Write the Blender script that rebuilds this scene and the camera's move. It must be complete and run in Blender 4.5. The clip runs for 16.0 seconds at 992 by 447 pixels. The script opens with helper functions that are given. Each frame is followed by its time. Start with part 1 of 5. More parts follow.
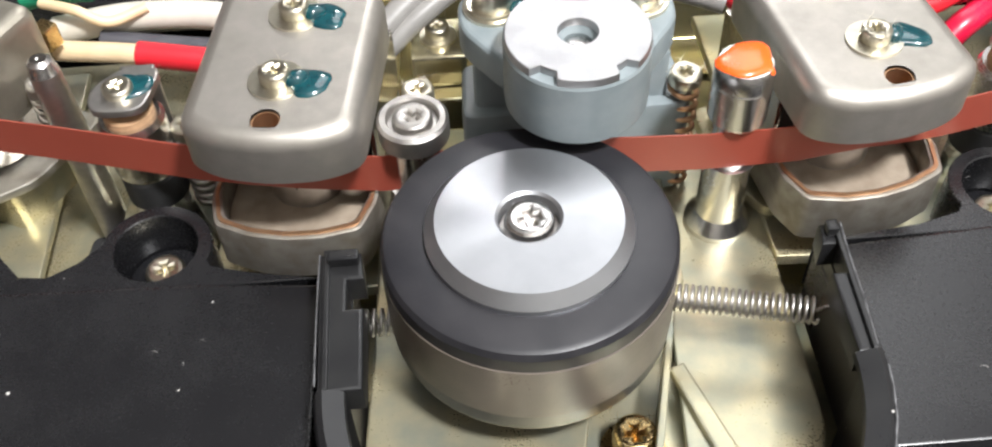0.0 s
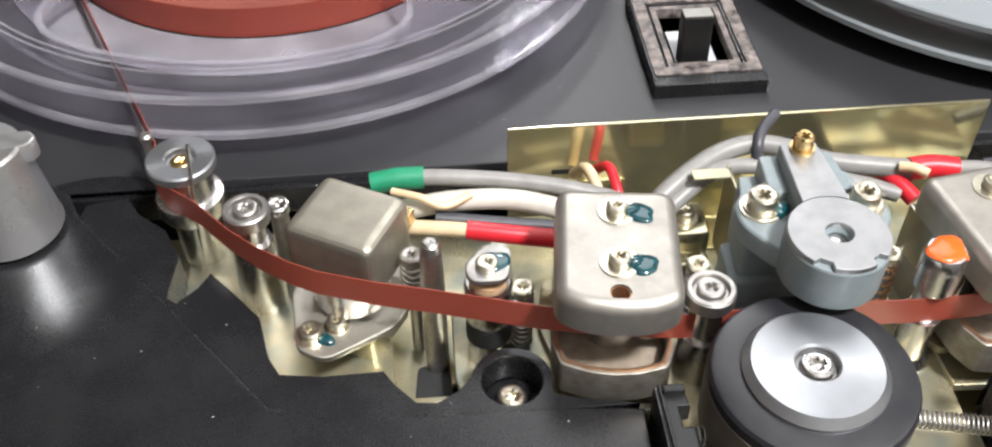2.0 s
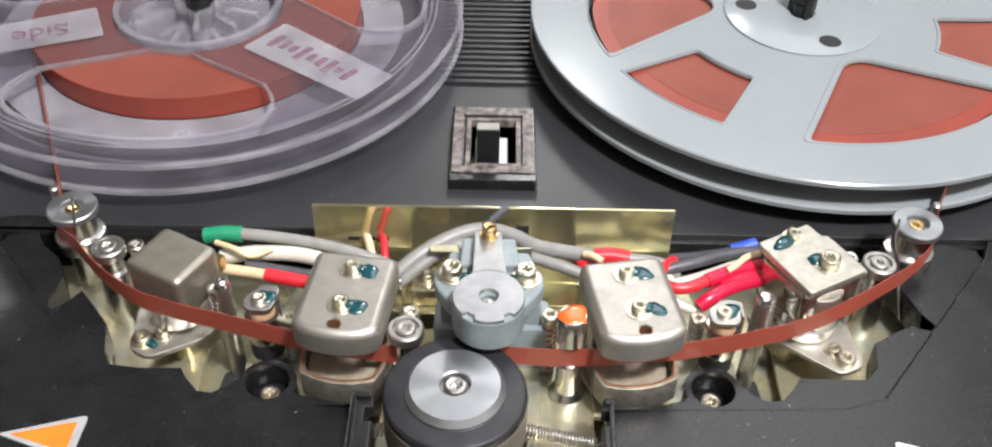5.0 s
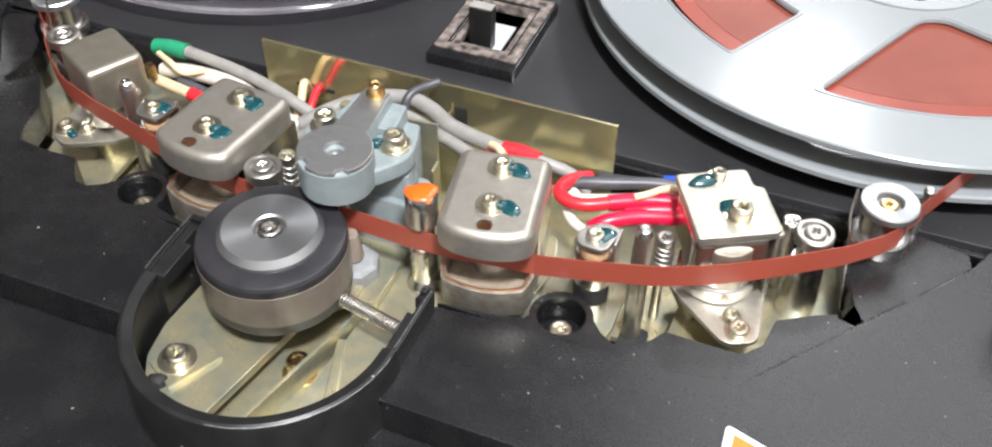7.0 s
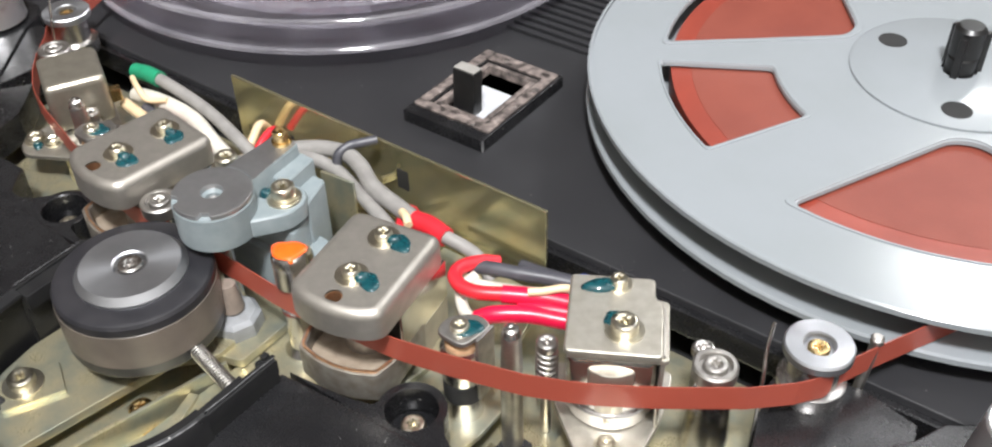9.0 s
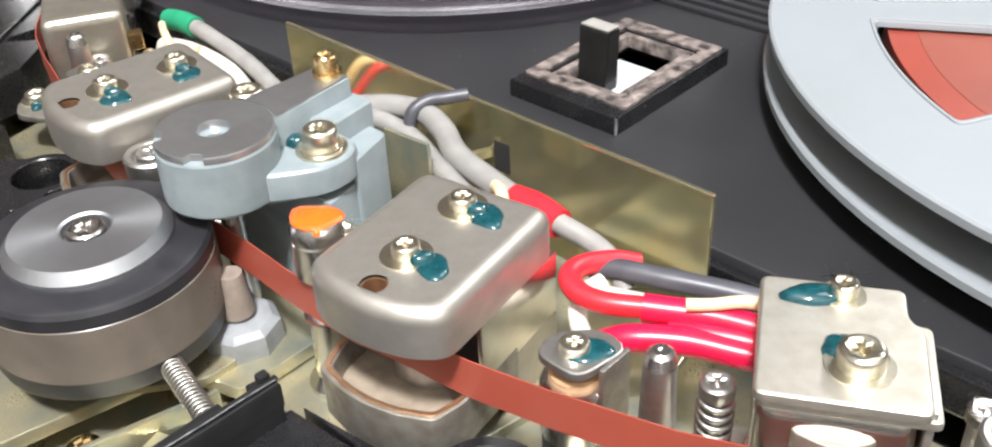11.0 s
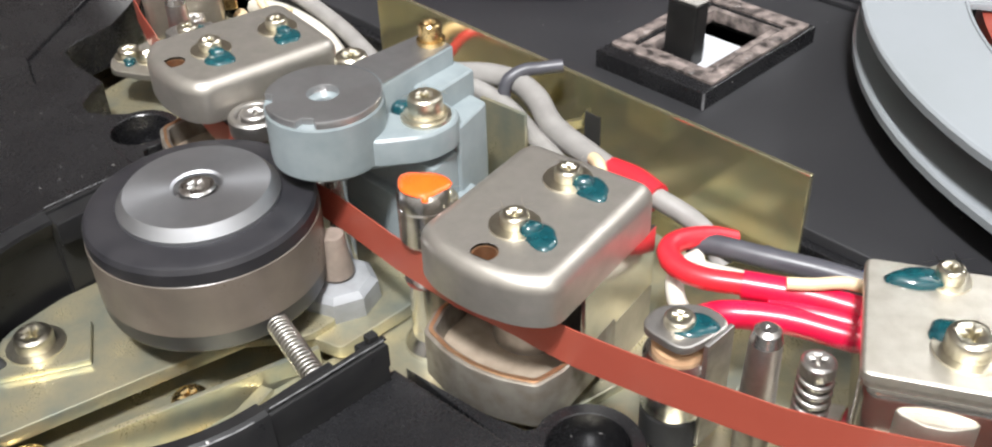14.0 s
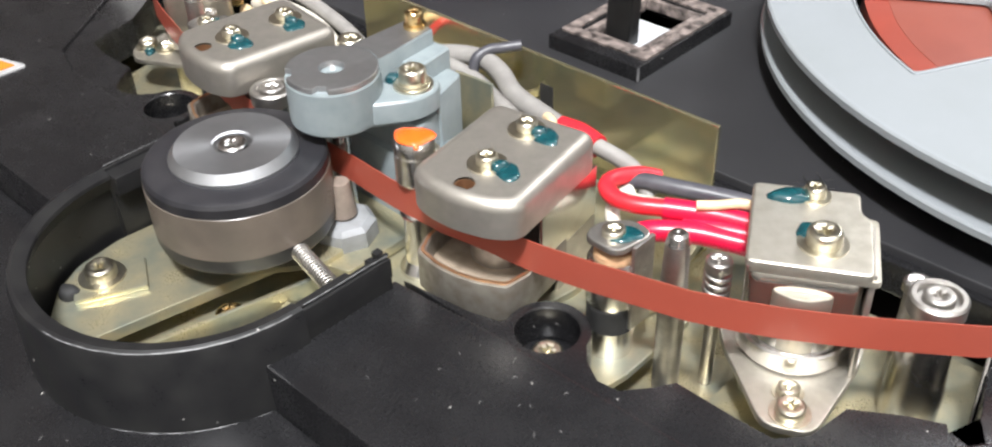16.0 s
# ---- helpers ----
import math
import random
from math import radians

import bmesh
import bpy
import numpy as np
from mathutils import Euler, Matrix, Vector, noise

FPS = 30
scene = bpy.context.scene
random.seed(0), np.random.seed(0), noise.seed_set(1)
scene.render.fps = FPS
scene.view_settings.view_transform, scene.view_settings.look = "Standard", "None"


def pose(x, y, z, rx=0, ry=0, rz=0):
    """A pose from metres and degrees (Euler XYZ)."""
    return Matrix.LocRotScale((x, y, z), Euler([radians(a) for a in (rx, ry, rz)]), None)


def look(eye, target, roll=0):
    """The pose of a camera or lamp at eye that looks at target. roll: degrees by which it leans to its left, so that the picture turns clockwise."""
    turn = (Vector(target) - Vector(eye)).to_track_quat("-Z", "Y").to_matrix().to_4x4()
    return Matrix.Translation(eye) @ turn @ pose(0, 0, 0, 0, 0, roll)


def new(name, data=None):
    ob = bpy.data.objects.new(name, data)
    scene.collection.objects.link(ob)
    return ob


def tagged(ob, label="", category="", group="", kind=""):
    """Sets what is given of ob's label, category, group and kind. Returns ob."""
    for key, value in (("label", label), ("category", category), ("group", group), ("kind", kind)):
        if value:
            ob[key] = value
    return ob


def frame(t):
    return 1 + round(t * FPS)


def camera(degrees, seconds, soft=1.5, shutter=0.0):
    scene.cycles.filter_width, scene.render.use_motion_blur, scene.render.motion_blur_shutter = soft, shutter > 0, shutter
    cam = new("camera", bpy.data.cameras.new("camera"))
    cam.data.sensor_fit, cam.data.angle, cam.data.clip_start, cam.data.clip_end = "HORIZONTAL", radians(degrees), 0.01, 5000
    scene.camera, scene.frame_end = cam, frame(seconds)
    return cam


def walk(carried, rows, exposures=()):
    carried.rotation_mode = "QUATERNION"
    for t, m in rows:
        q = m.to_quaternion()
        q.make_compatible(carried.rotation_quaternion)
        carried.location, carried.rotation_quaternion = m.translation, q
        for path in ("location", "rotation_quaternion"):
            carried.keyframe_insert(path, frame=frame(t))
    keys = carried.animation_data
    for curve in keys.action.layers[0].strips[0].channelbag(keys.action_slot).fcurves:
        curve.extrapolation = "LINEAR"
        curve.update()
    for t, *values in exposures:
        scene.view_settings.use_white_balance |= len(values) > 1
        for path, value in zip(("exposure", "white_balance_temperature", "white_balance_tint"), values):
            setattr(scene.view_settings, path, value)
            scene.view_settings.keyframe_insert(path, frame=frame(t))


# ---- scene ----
U = 0.0088          # one unit of the plan, about a centimetre
cam = camera(50.38, 16.0, soft=2.1)

# the camera's way: seconds, eye, a point looked at, lean
ROWS = [
    (0, (-1.543, -10.638, 12.154), (-1.173, 2.306, -3.088), -2.94),
    (0.5, (-2.477, -11.102, 12.213), (-1.988, 2.138, -2.769), -3.04),
    (1, (-4.633, -12.028, 13.916), (-3.763, 1.363, -0.914), -1.88),
    (1.5, (-5.483, -12.832, 15.216), (-4.364, 0.661, 0.495), -1.27),
    (2, (-7.442, -13.185, 17.223), (-6.272, 0.967, 3.139), -0.44),
    (2.5, (-8.510, -15.269, 20.502), (-7.319, -0.709, 6.842), 0.46),
    (3, (-8.259, -16.035, 21.637), (-7.087, -1.372, 8.087), 0.89),
    (3.5, (-7.797, -16.717, 22.850), (-6.690, -1.943, 9.416), 1.16),
    (4, (-6.643, -17.511, 23.975), (-5.587, -2.569, 10.723), 1.24),
    (4.5, (-4.906, -17.893, 23.179), (-3.861, -2.893, 9.990), 1.31),
    (4.7, (-2.993, -19.654, 23.180), (-2.179, -4.659, 9.971), 1.25),
    (6.8, (10.437, -18.379, 20.913), (5.168, -4.830, 7.178), 0.80),
    (7, (10.797, -17.268, 20.198), (5.576, -3.880, 6.287), 0.43),
    (7.5, (14.909, -16.089, 19.940), (9.317, -2.964, 5.923), -0.21),
    (8, (16.765, -15.726, 21.337), (9.755, -3.056, 7.541), -1.14),
    (8.2, (16.989, -14.671, 21.449), (9.542, -2.174, 7.725), -0.88),
    (10.3, (14.803, -10.171, 12.035), (3.645, 1.862, 0.601), -3.38),
    (10.5, (14.313, -9.564, 11.899), (3.044, 2.368, 0.469), -3.26),
    (11, (13.080, -7.592, 11.459), (1.589, 4.200, 0.106), -2.79),
    (11.5, (11.742, -6.055, 9.543), (-0.314, 5.195, -1.774), -3.17),
    (12, (11.077, -6.121, 9.942), (-1.048, 5.029, -1.400), -2.59),
    (12.5, (11.583, -6.739, 10.584), (-0.469, 4.350, -0.896), -2.35),
    (13, (12.339, -7.738, 11.282), (0.336, 3.180, -0.411), -2.47),
    (13.5, (12.502, -8.259, 11.518), (0.678, 2.664, -0.352), -2.45),
    (14, (12.483, -8.418, 11.768), (0.773, 2.590, -0.136), -2.17),
    (14.5, (13.359, -9.466, 12.109), (1.735, 1.635, 0.207), -2.06),
    (15, (13.501, -10.248, 12.492), (2.005, 0.970, 0.576), -1.85),
    (15.5, (14.598, -10.830, 12.862), (3.302, 0.575, 0.933), -1.78),
    (16, (15.330, -11.545, 13.543), (4.142, -0.045, 1.602), -1.94),
]
walk(cam, [(t, look(Vector(e) * U, Vector(a) * U, r)) for t, e, a, r in ROWS],
     [(0.0, 0.46), (0.5, 0.45), (1.0, 0.34), (1.5, 0.5), (2.0, 0.36), (2.6, 0.28), (3.5, 0.3), (4.5, 0.24), (7.0, 0.52), (7.5, 0.44), (8.0, 0.32), (10.5, 0.68), (11.0, 0.8), (11.6, 0.5),
      (12.0, 0.36), (13.0, 0.48), (13.5, 0.56), (14.5, 0.62), (15.5, 0.74), (16.0, 0.68)])

# ---- world and lamps ----
world = bpy.data.worlds.new("room_air")
scene.world = world
world.use_nodes = True
world.node_tree.nodes["Background"].inputs[0].default_value = (0.9, 0.93, 1.0, 1)
world.node_tree.nodes["Background"].inputs[1].default_value = 0.25


def room_lamp(name, x, y, z, size, power):
    lamp = bpy.data.lights.new(name, "POINT")
    lamp.shadow_soft_size, lamp.energy, lamp.color = size, power, (0.98, 0.98, 1.0)
    ob = new(name, lamp)
    ob.location = (x, y, z)
    return ob


room_lamp("lamp_light", 0.063, 0.79, 0.563, 0.05, 4.2)
room_lamp("lamp_light", 0.4, -0.46, 1.2, 0.085, 98)

# unseen disk lamp added above the bulb behind the reels, for broad sheen
sheen_lamp = bpy.data.lights.new("sheen_light", "AREA")
sheen_lamp.shape, sheen_lamp.size, sheen_lamp.energy, sheen_lamp.color = "DISK", 0.62, 2.2, (0.97, 0.98, 1.0)
new("sheen_light", sheen_lamp).matrix_world = look((0.27, 0.66, 0.88), (0.1, 0.0, 0.0))
scene.view_settings.exposure = 0.08


# ---- materials ----
def mat(name, c, c2=None, metal=0.0, rough=0.4, rough2=None, scale=300.0, fine=4000.0, bump=0.0, aniso=0.0, coat=0.0,
        dust=0.0, spec=0.5):
    """Two scales of variation over the surface: slow patches of c and c2, fine grain in gloss and relief, and dust."""
    m = bpy.data.materials.new(name)
    m.use_nodes = True
    n, l = m.node_tree.nodes, m.node_tree.links
    b = n["Principled BSDF"]
    b.inputs["Metallic"].default_value = metal
    b.inputs["Specular IOR Level"].default_value = spec
    b.inputs["Coat Weight"].default_value = coat
    b.inputs["Coat Roughness"].default_value = 0.08
    tc = n.new("ShaderNodeTexCoord")
    slow, grain = n.new("ShaderNodeTexNoise"), n.new("ShaderNodeTexNoise")
    slow.inputs["Scale"].default_value, slow.inputs["Detail"].default_value = scale, 6
    grain.inputs["Scale"].default_value, grain.inputs["Detail"].default_value = fine, 3
    for t in (slow, grain):
        l.new(tc.outputs["Object"], t.inputs["Vector"])
    mix = n.new("ShaderNodeMix")
    mix.data_type = "RGBA"
    ramp = n.new("ShaderNodeMapRange")
    ramp.inputs["From Min"].default_value, ramp.inputs["From Max"].default_value = 0.35, 0.68
    l.new(slow.outputs["Fac"], ramp.inputs["Value"])
    l.new(ramp.outputs["Result"], mix.inputs[0])
    c2 = c2 or tuple(v * 0.8 for v in c)
    mix.inputs[6].default_value, mix.inputs[7].default_value = (*c, 1), (*c2, 1)
    colour = mix.outputs[2]
    rr = n.new("ShaderNodeMapRange")
    rr.inputs["From Min"].default_value, rr.inputs["From Max"].default_value = 0.3, 0.7
    rr.inputs["To Min"].default_value, rr.inputs["To Max"].default_value = rough, rough2 or rough * 1.35
    add = n.new("ShaderNodeMath")
    add.operation = "ADD"
    half = n.new("ShaderNodeMath")
    half.operation, half.inputs[1].default_value = "MULTIPLY", 0.5
    l.new(slow.outputs["Fac"], add.inputs[0])
    l.new(grain.outputs["Fac"], add.inputs[1])
    l.new(add.outputs[0], half.inputs[0])
    l.new(half.outputs[0], rr.inputs["Value"])
    l.new(rr.outputs["Result"], b.inputs["Roughness"])
    if dust:
        cells, warp = n.new("ShaderNodeTexVoronoi"), n.new("ShaderNodeTexNoise")
        cells.inputs["Scale"].default_value, cells.inputs["Randomness"].default_value = 360.0, 1.0
        warp.inputs["Scale"].default_value = 900.0
        shift = n.new("ShaderNodeMix")
        shift.data_type = "RGBA"
        shift.inputs[0].default_value = 0.0012
        l.new(tc.outputs["Object"], warp.inputs["Vector"])
        l.new(tc.outputs["Object"], shift.inputs[6])
        l.new(warp.outputs["Color"], shift.inputs[7])
        l.new(shift.outputs[2], cells.inputs["Vector"])
        near = n.new("ShaderNodeMapRange")
        near.inputs["From Min"].default_value, near.inputs["From Max"].default_value = 0.075, 0.045
        l.new(cells.outputs["Distance"], near.inputs["Value"])
        some = n.new("ShaderNodeSeparateColor")
        l.new(cells.outputs["Color"], some.inputs[0])
        pick = n.new("ShaderNodeMath")
        pick.operation, pick.inputs[1].default_value = "GREATER_THAN", 0.76
        l.new(some.outputs[0], pick.inputs[0])
        both = n.new("ShaderNodeMath")
        both.operation = "MULTIPLY"
        l.new(near.outputs["Result"], both.inputs[0])
        l.new(pick.outputs[0], both.inputs[1])
        amount = n.new("ShaderNodeMath")
        amount.operation, amount.inputs[1].default_value = "MULTIPLY", dust
        l.new(both.outputs[0], amount.inputs[0])
        specks = n.new("ShaderNodeMix")
        specks.data_type = "RGBA"
        specks.inputs[7].default_value = (0.55, 0.53, 0.5, 1)
        l.new(amount.outputs[0], specks.inputs[0])
        l.new(colour, specks.inputs[6])
        colour = specks.outputs[2]
    l.new(colour, b.inputs["Base Color"])
    if bump:
        bp = n.new("ShaderNodeBump")
        bp.inputs["Strength"].default_value, bp.inputs["Distance"].default_value = bump, 0.0001
        l.new(grain.outputs["Fac"], bp.inputs["Height"])
        l.new(bp.outputs["Normal"], b.inputs["Normal"])
    if aniso:
        tan = n.new("ShaderNodeTangent")
        tan.direction_type, tan.axis = "RADIAL", "Z"
        l.new(tan.outputs["Tangent"], b.inputs["Tangent"])
        b.inputs["Anisotropic"].default_value = aniso
    return m


ALU = mat("turned_aluminium", (0.45, 0.46, 0.48), (0.4, 0.41, 0.43), 0.9, 0.29, 0.41, 200, 6000, 0.03, aniso=0.7)
KNOB = mat("brushed_aluminium", (0.84, 0.84, 0.84), (0.78, 0.78, 0.79), 0.9, 0.25, 0.34, 200, 6000, 0.03, aniso=0.6)
STEEL = mat("polished_steel", (0.72, 0.7, 0.68), (0.66, 0.64, 0.62), 1, 0.22, 0.29, 300, 5000, 0.015)
DULL = mat("dull_steel", (0.55, 0.53, 0.5), (0.42, 0.4, 0.38), 1, 0.34, 0.48, 500, 5000, 0.1)
NICKEL = mat("nickel_shield", (0.49, 0.46, 0.415), (0.4, 0.375, 0.335), 0.86, 0.36, 0.52, 260, 4200, 0.12, dust=0.22)
SHINY = mat("polished_nickel", (0.6, 0.57, 0.52), (0.5, 0.47, 0.42), 0.95, 0.13, 0.22, 260, 4200, 0.04)
CUP = mat("worn_shield", (0.4, 0.37, 0.32), (0.26, 0.23, 0.19), 0.8, 0.36, 0.54, 350, 4500, 0.2, dust=0.2)
SLEEVE = mat("tan_rubber", (0.26, 0.21, 0.175), (0.18, 0.145, 0.12), 0, 0.5, 0.6, 350, 4500, 0.15)
TAN = mat("tan_lining", (0.42, 0.345, 0.265), (0.3, 0.24, 0.18), 0.25, 0.4, 0.55, 350, 4500, 0.15)
COPPER = mat("copper_edge", (0.62, 0.38, 0.22), (0.45, 0.25, 0.14), 0.9, 0.35)
SPECKLED = mat("speckled_nickel", (0.47, 0.44, 0.37), (0.38, 0.35, 0.29), 0.9, 0.38, 0.5, 260, 4200, 0.12, dust=0.6)
SATIN = mat("satin_nickel", (0.64, 0.61, 0.54), (0.52, 0.49, 0.42), 1, 0.4, 0.58, 350, 4500, 0.15)
ZINC = mat("yellow_zinc", (0.62, 0.55, 0.35), (0.33, 0.35, 0.29), 0.76, 0.22, 0.46, 120, 3500, 0.08)
BRASS_PLATE = mat("passivated_plate", (0.74, 0.66, 0.45), (0.6, 0.57, 0.36), 0.9, 0.09, 0.17, 90, 3000, 0.012)
BRASS = mat("brass", (0.74, 0.55, 0.27), (0.58, 0.42, 0.2), 1, 0.2, 0.34)
SCREW = mat("zinc_screw", (0.76, 0.72, 0.6), (0.62, 0.57, 0.45), 1, 0.26, 0.36, 600)
BLACK = mat("black_moulding", (0.0085, 0.0085, 0.0095), (0.013, 0.013, 0.014), 0, 0.22, 0.32, 90, 2500, 0.05, dust=0.8, spec=0.52)
SCUFFED = mat("scuffed_black_moulding", (0.011, 0.011, 0.012), (0.018, 0.018, 0.018), 0, 0.26, 0.36, 200, 3000, 0.06, dust=0.8, spec=0.38)
DECK = mat("deck_paint", (0.022, 0.022, 0.024), (0.027, 0.027, 0.029), 0, 0.36, 0.44, 60, 2500, 0.12, dust=0.25, spec=0.5)
# plain black parts, and the dark painted inside holes, slots and shields
PIT = mat("black_and_pit_dark", (0.012, 0.012, 0.012), (0.02, 0.02, 0.02), 0, 0.6)
RUBBER = mat("black_rubber", (0.016, 0.016, 0.019), (0.026, 0.025, 0.028), 0, 0.3, 0.44, 200, 3000, 0.1)
WORN = mat("oxide_stained_rubber", (0.14, 0.116, 0.096), (0.1, 0.084, 0.07), 0, 0.26, 0.38, 150, 3000, 0.1)
TAPE = mat("tape_oxide", (0.34, 0.07, 0.045), (0.31, 0.062, 0.04), 0, 0.33, 0.4, 60, 2500, 0.02)
PACK = mat("wound_tape", (0.25, 0.042, 0.025), (0.21, 0.036, 0.022), 0, 0.38, 0.45, 80, 6000, 0.1, aniso=0.5)
PACKTOP = mat("wound_tape_edges", (0.215, 0.056, 0.038), (0.185, 0.046, 0.032), 0, 0.42, 0.5, 60, 6000, 0.1, aniso=0.6, spec=0.35)
CAST = mat("grey_blue_casting", (0.23, 0.265, 0.275), (0.19, 0.225, 0.235), 0, 0.28, 0.4, 300, 3500, 0.12)
CASTTOP = mat("machined_casting", (0.47, 0.47, 0.475), (0.4, 0.4, 0.405), 1, 0.4, 0.54, 300, 5000, 0.06)
ORANGE = mat("orange_lacquer", (0.9, 0.13, 0.012), (0.8, 0.1, 0.01), 0, 0.2, 0.3, coat=0.5)
GREEN = mat("green_lacquer", (0.005, 0.06, 0.07), (0.003, 0.035, 0.045), 0, 0.1, 0.16, 900, coat=0.8)
PAINT_ORANGE = mat("orange_print", (0.85, 0.2, 0.02), (0.78, 0.17, 0.02), 0, 0.35)
PRINT = mat("silver_print", (0.36, 0.36, 0.36), (0.3, 0.3, 0.3), 0, 0.4)
WHITE = mat("white_print", (0.75, 0.75, 0.74), (0.68, 0.68, 0.67), 0, 0.4)
REEL = mat("grey_reel_plastic", (0.255, 0.275, 0.29), (0.24, 0.26, 0.27), 0, 0.17, 0.22, 40, 2500, 0.0)
INK = mat("faded_ink", (0.12, 0.06, 0.09), (0.2, 0.12, 0.16), 0, 0.5)
SPINDLE = mat("black_spindle", (0.008, 0.008, 0.008), (0.013, 0.013, 0.013), 0, 0.3)
LINT = mat("pale_lint", (0.34, 0.33, 0.32), (0.26, 0.25, 0.24), 0, 0.8)
RUBBED = mat("rubbed_plastic", (0.2, 0.2, 0.205), (0.06, 0.06, 0.062), 0, 0.4, 0.5, 700)
NYLON = mat("white_nylon", (0.5, 0.51, 0.53), (0.44, 0.45, 0.47), 0, 0.4)
PLASTIC_GREY = mat("grey_nylon", (0.27, 0.28, 0.29), (0.2, 0.205, 0.21), 0, 0.4)
FELT = mat("brown_felt_pad", (0.5, 0.31, 0.17), (0.4, 0.24, 0.13), 0, 0.8, 0.9, 900, 6000, 0.4)
GLUE = mat("glue_residue", (0.035, 0.03, 0.028), (0.26, 0.215, 0.195), 0, 0.25, 0.5, 420, 2500, 0.8)
W_RED = mat("red_insulation", (0.6, 0.008, 0.05), (0.52, 0.006, 0.035), 0, 0.25, 0.35)
W_RED2 = mat("bright_red_insulation", (0.66, 0.022, 0.035), (0.58, 0.018, 0.028), 0, 0.28, 0.38)
W_WHITE = mat("white_insulation", (0.58, 0.55, 0.48), (0.5, 0.47, 0.4), 0, 0.35, 0.45)
W_CREAM = mat("cream_insulation", (0.72, 0.56, 0.36), (0.64, 0.48, 0.29), 0, 0.35, 0.45)
W_GREY = mat("grey_insulation", (0.26, 0.25, 0.235), (0.21, 0.2, 0.19), 0, 0.35, 0.48)
W_DARK = mat("dark_grey_insulation", (0.05, 0.05, 0.06), (0.07, 0.07, 0.08), 0, 0.35, 0.45)
W_GREEN = mat("green_sleeve", (0.015, 0.26, 0.13), (0.012, 0.2, 0.1), 0, 0.4)
W_BLUE = mat("blue_sleeve", (0.02, 0.08, 0.5), (0.02, 0.06, 0.4), 0, 0.4)
TRIM = mat("pale_trim", (0.3, 0.29, 0.27), (0.25, 0.24, 0.22), 0, 0.4)
WOOD = mat("table_wood", (0.12, 0.072, 0.045), (0.08, 0.048, 0.03), 0, 0.4, 0.55, 25, 600, 0.1)
PLASTER = mat("wall_plaster", (0.28, 0.27, 0.25), (0.25, 0.24, 0.22), 0, 0.8, 0.9, 4, 200, 0.2)
# tones of unseen walls: dark one dims reflections, pale one lifts them
DARKWALL = mat("dark_reflection_wall", (0.06, 0.045, 0.035), (0.045, 0.034, 0.026), 0, 0.7, 0.8, 4, 200, 0.2)
PALEWALL = mat("pale_reflection_wall", (0.4, 0.39, 0.37), (0.36, 0.35, 0.33), 0, 0.8, 0.9, 4, 200, 0.2)
CEIL = mat("ceiling_plaster", (0.36, 0.36, 0.35), (0.33, 0.33, 0.32), 0, 0.8, 0.9, 4, 200, 0.2)


def clear_plastic(name, haze):
    m = bpy.data.materials.new(name)
    m.use_nodes = True
    n, l = m.node_tree.nodes, m.node_tree.links
    n.remove(n["Principled BSDF"])
    gloss, see, milk = n.new("ShaderNodeBsdfGlossy"), n.new("ShaderNodeBsdfTransparent"), n.new("ShaderNodeBsdfDiffuse")
    gloss.inputs["Roughness"].default_value = 0.09
    see.inputs["Color"].default_value = (0.9, 0.89, 0.92, 1)
    milk.inputs["Color"].default_value = (0.5, 0.485, 0.52, 1)
    facing, fifth, fr = n.new("ShaderNodeLayerWeight"), n.new("ShaderNodeMath"), n.new("ShaderNodeMath")
    facing.inputs["Blend"].default_value = 0.5
    fifth.operation, fifth.inputs[1].default_value = "POWER", 5.0
    fr.operation, fr.inputs[1].default_value, fr.inputs[2].default_value = "MULTIPLY_ADD", 0.95, 0.045
    l.new(facing.outputs["Facing"], fifth.inputs[0])
    l.new(fifth.outputs[0], fr.inputs[0])
    tc, tex = n.new("ShaderNodeTexCoord"), n.new("ShaderNodeTexNoise")
    tex.inputs["Scale"].default_value = 60
    l.new(tc.outputs["Object"], tex.inputs["Vector"])
    hz = n.new("ShaderNodeMath")
    hz.operation, hz.inputs[1].default_value = "MULTIPLY", haze
    l.new(tex.outputs["Fac"], hz.inputs[0])
    a, b = n.new("ShaderNodeMixShader"), n.new("ShaderNodeMixShader")
    l.new(hz.outputs[0], a.inputs[0])
    l.new(see.outputs[0], a.inputs[1])
    l.new(milk.outputs[0], a.inputs[2])
    l.new(fr.outputs[0], b.inputs[0])
    l.new(a.outputs[0], b.inputs[1])
    l.new(gloss.outputs[0], b.inputs[2])
    l.new(b.outputs[0], n["Material Output"].inputs["Surface"])
    return m


CLEAR = clear_plastic("clear_reel_plastic", 0.07)
# edges hazier than the flange, painting in their bright highlight lines
CLEAR_RIM = clear_plastic("highlit_plastic_edge", 0.5)
HUBCLEAR = clear_plastic("clear_hub_plastic", 0.45)
FROSTED = clear_plastic("frosted_label_film", 0.62)
MILKY = clear_plastic("milky_flange_plastic", 0.14)
PALE_BAND = clear_plastic("pale_flange_plastic", 0.55)


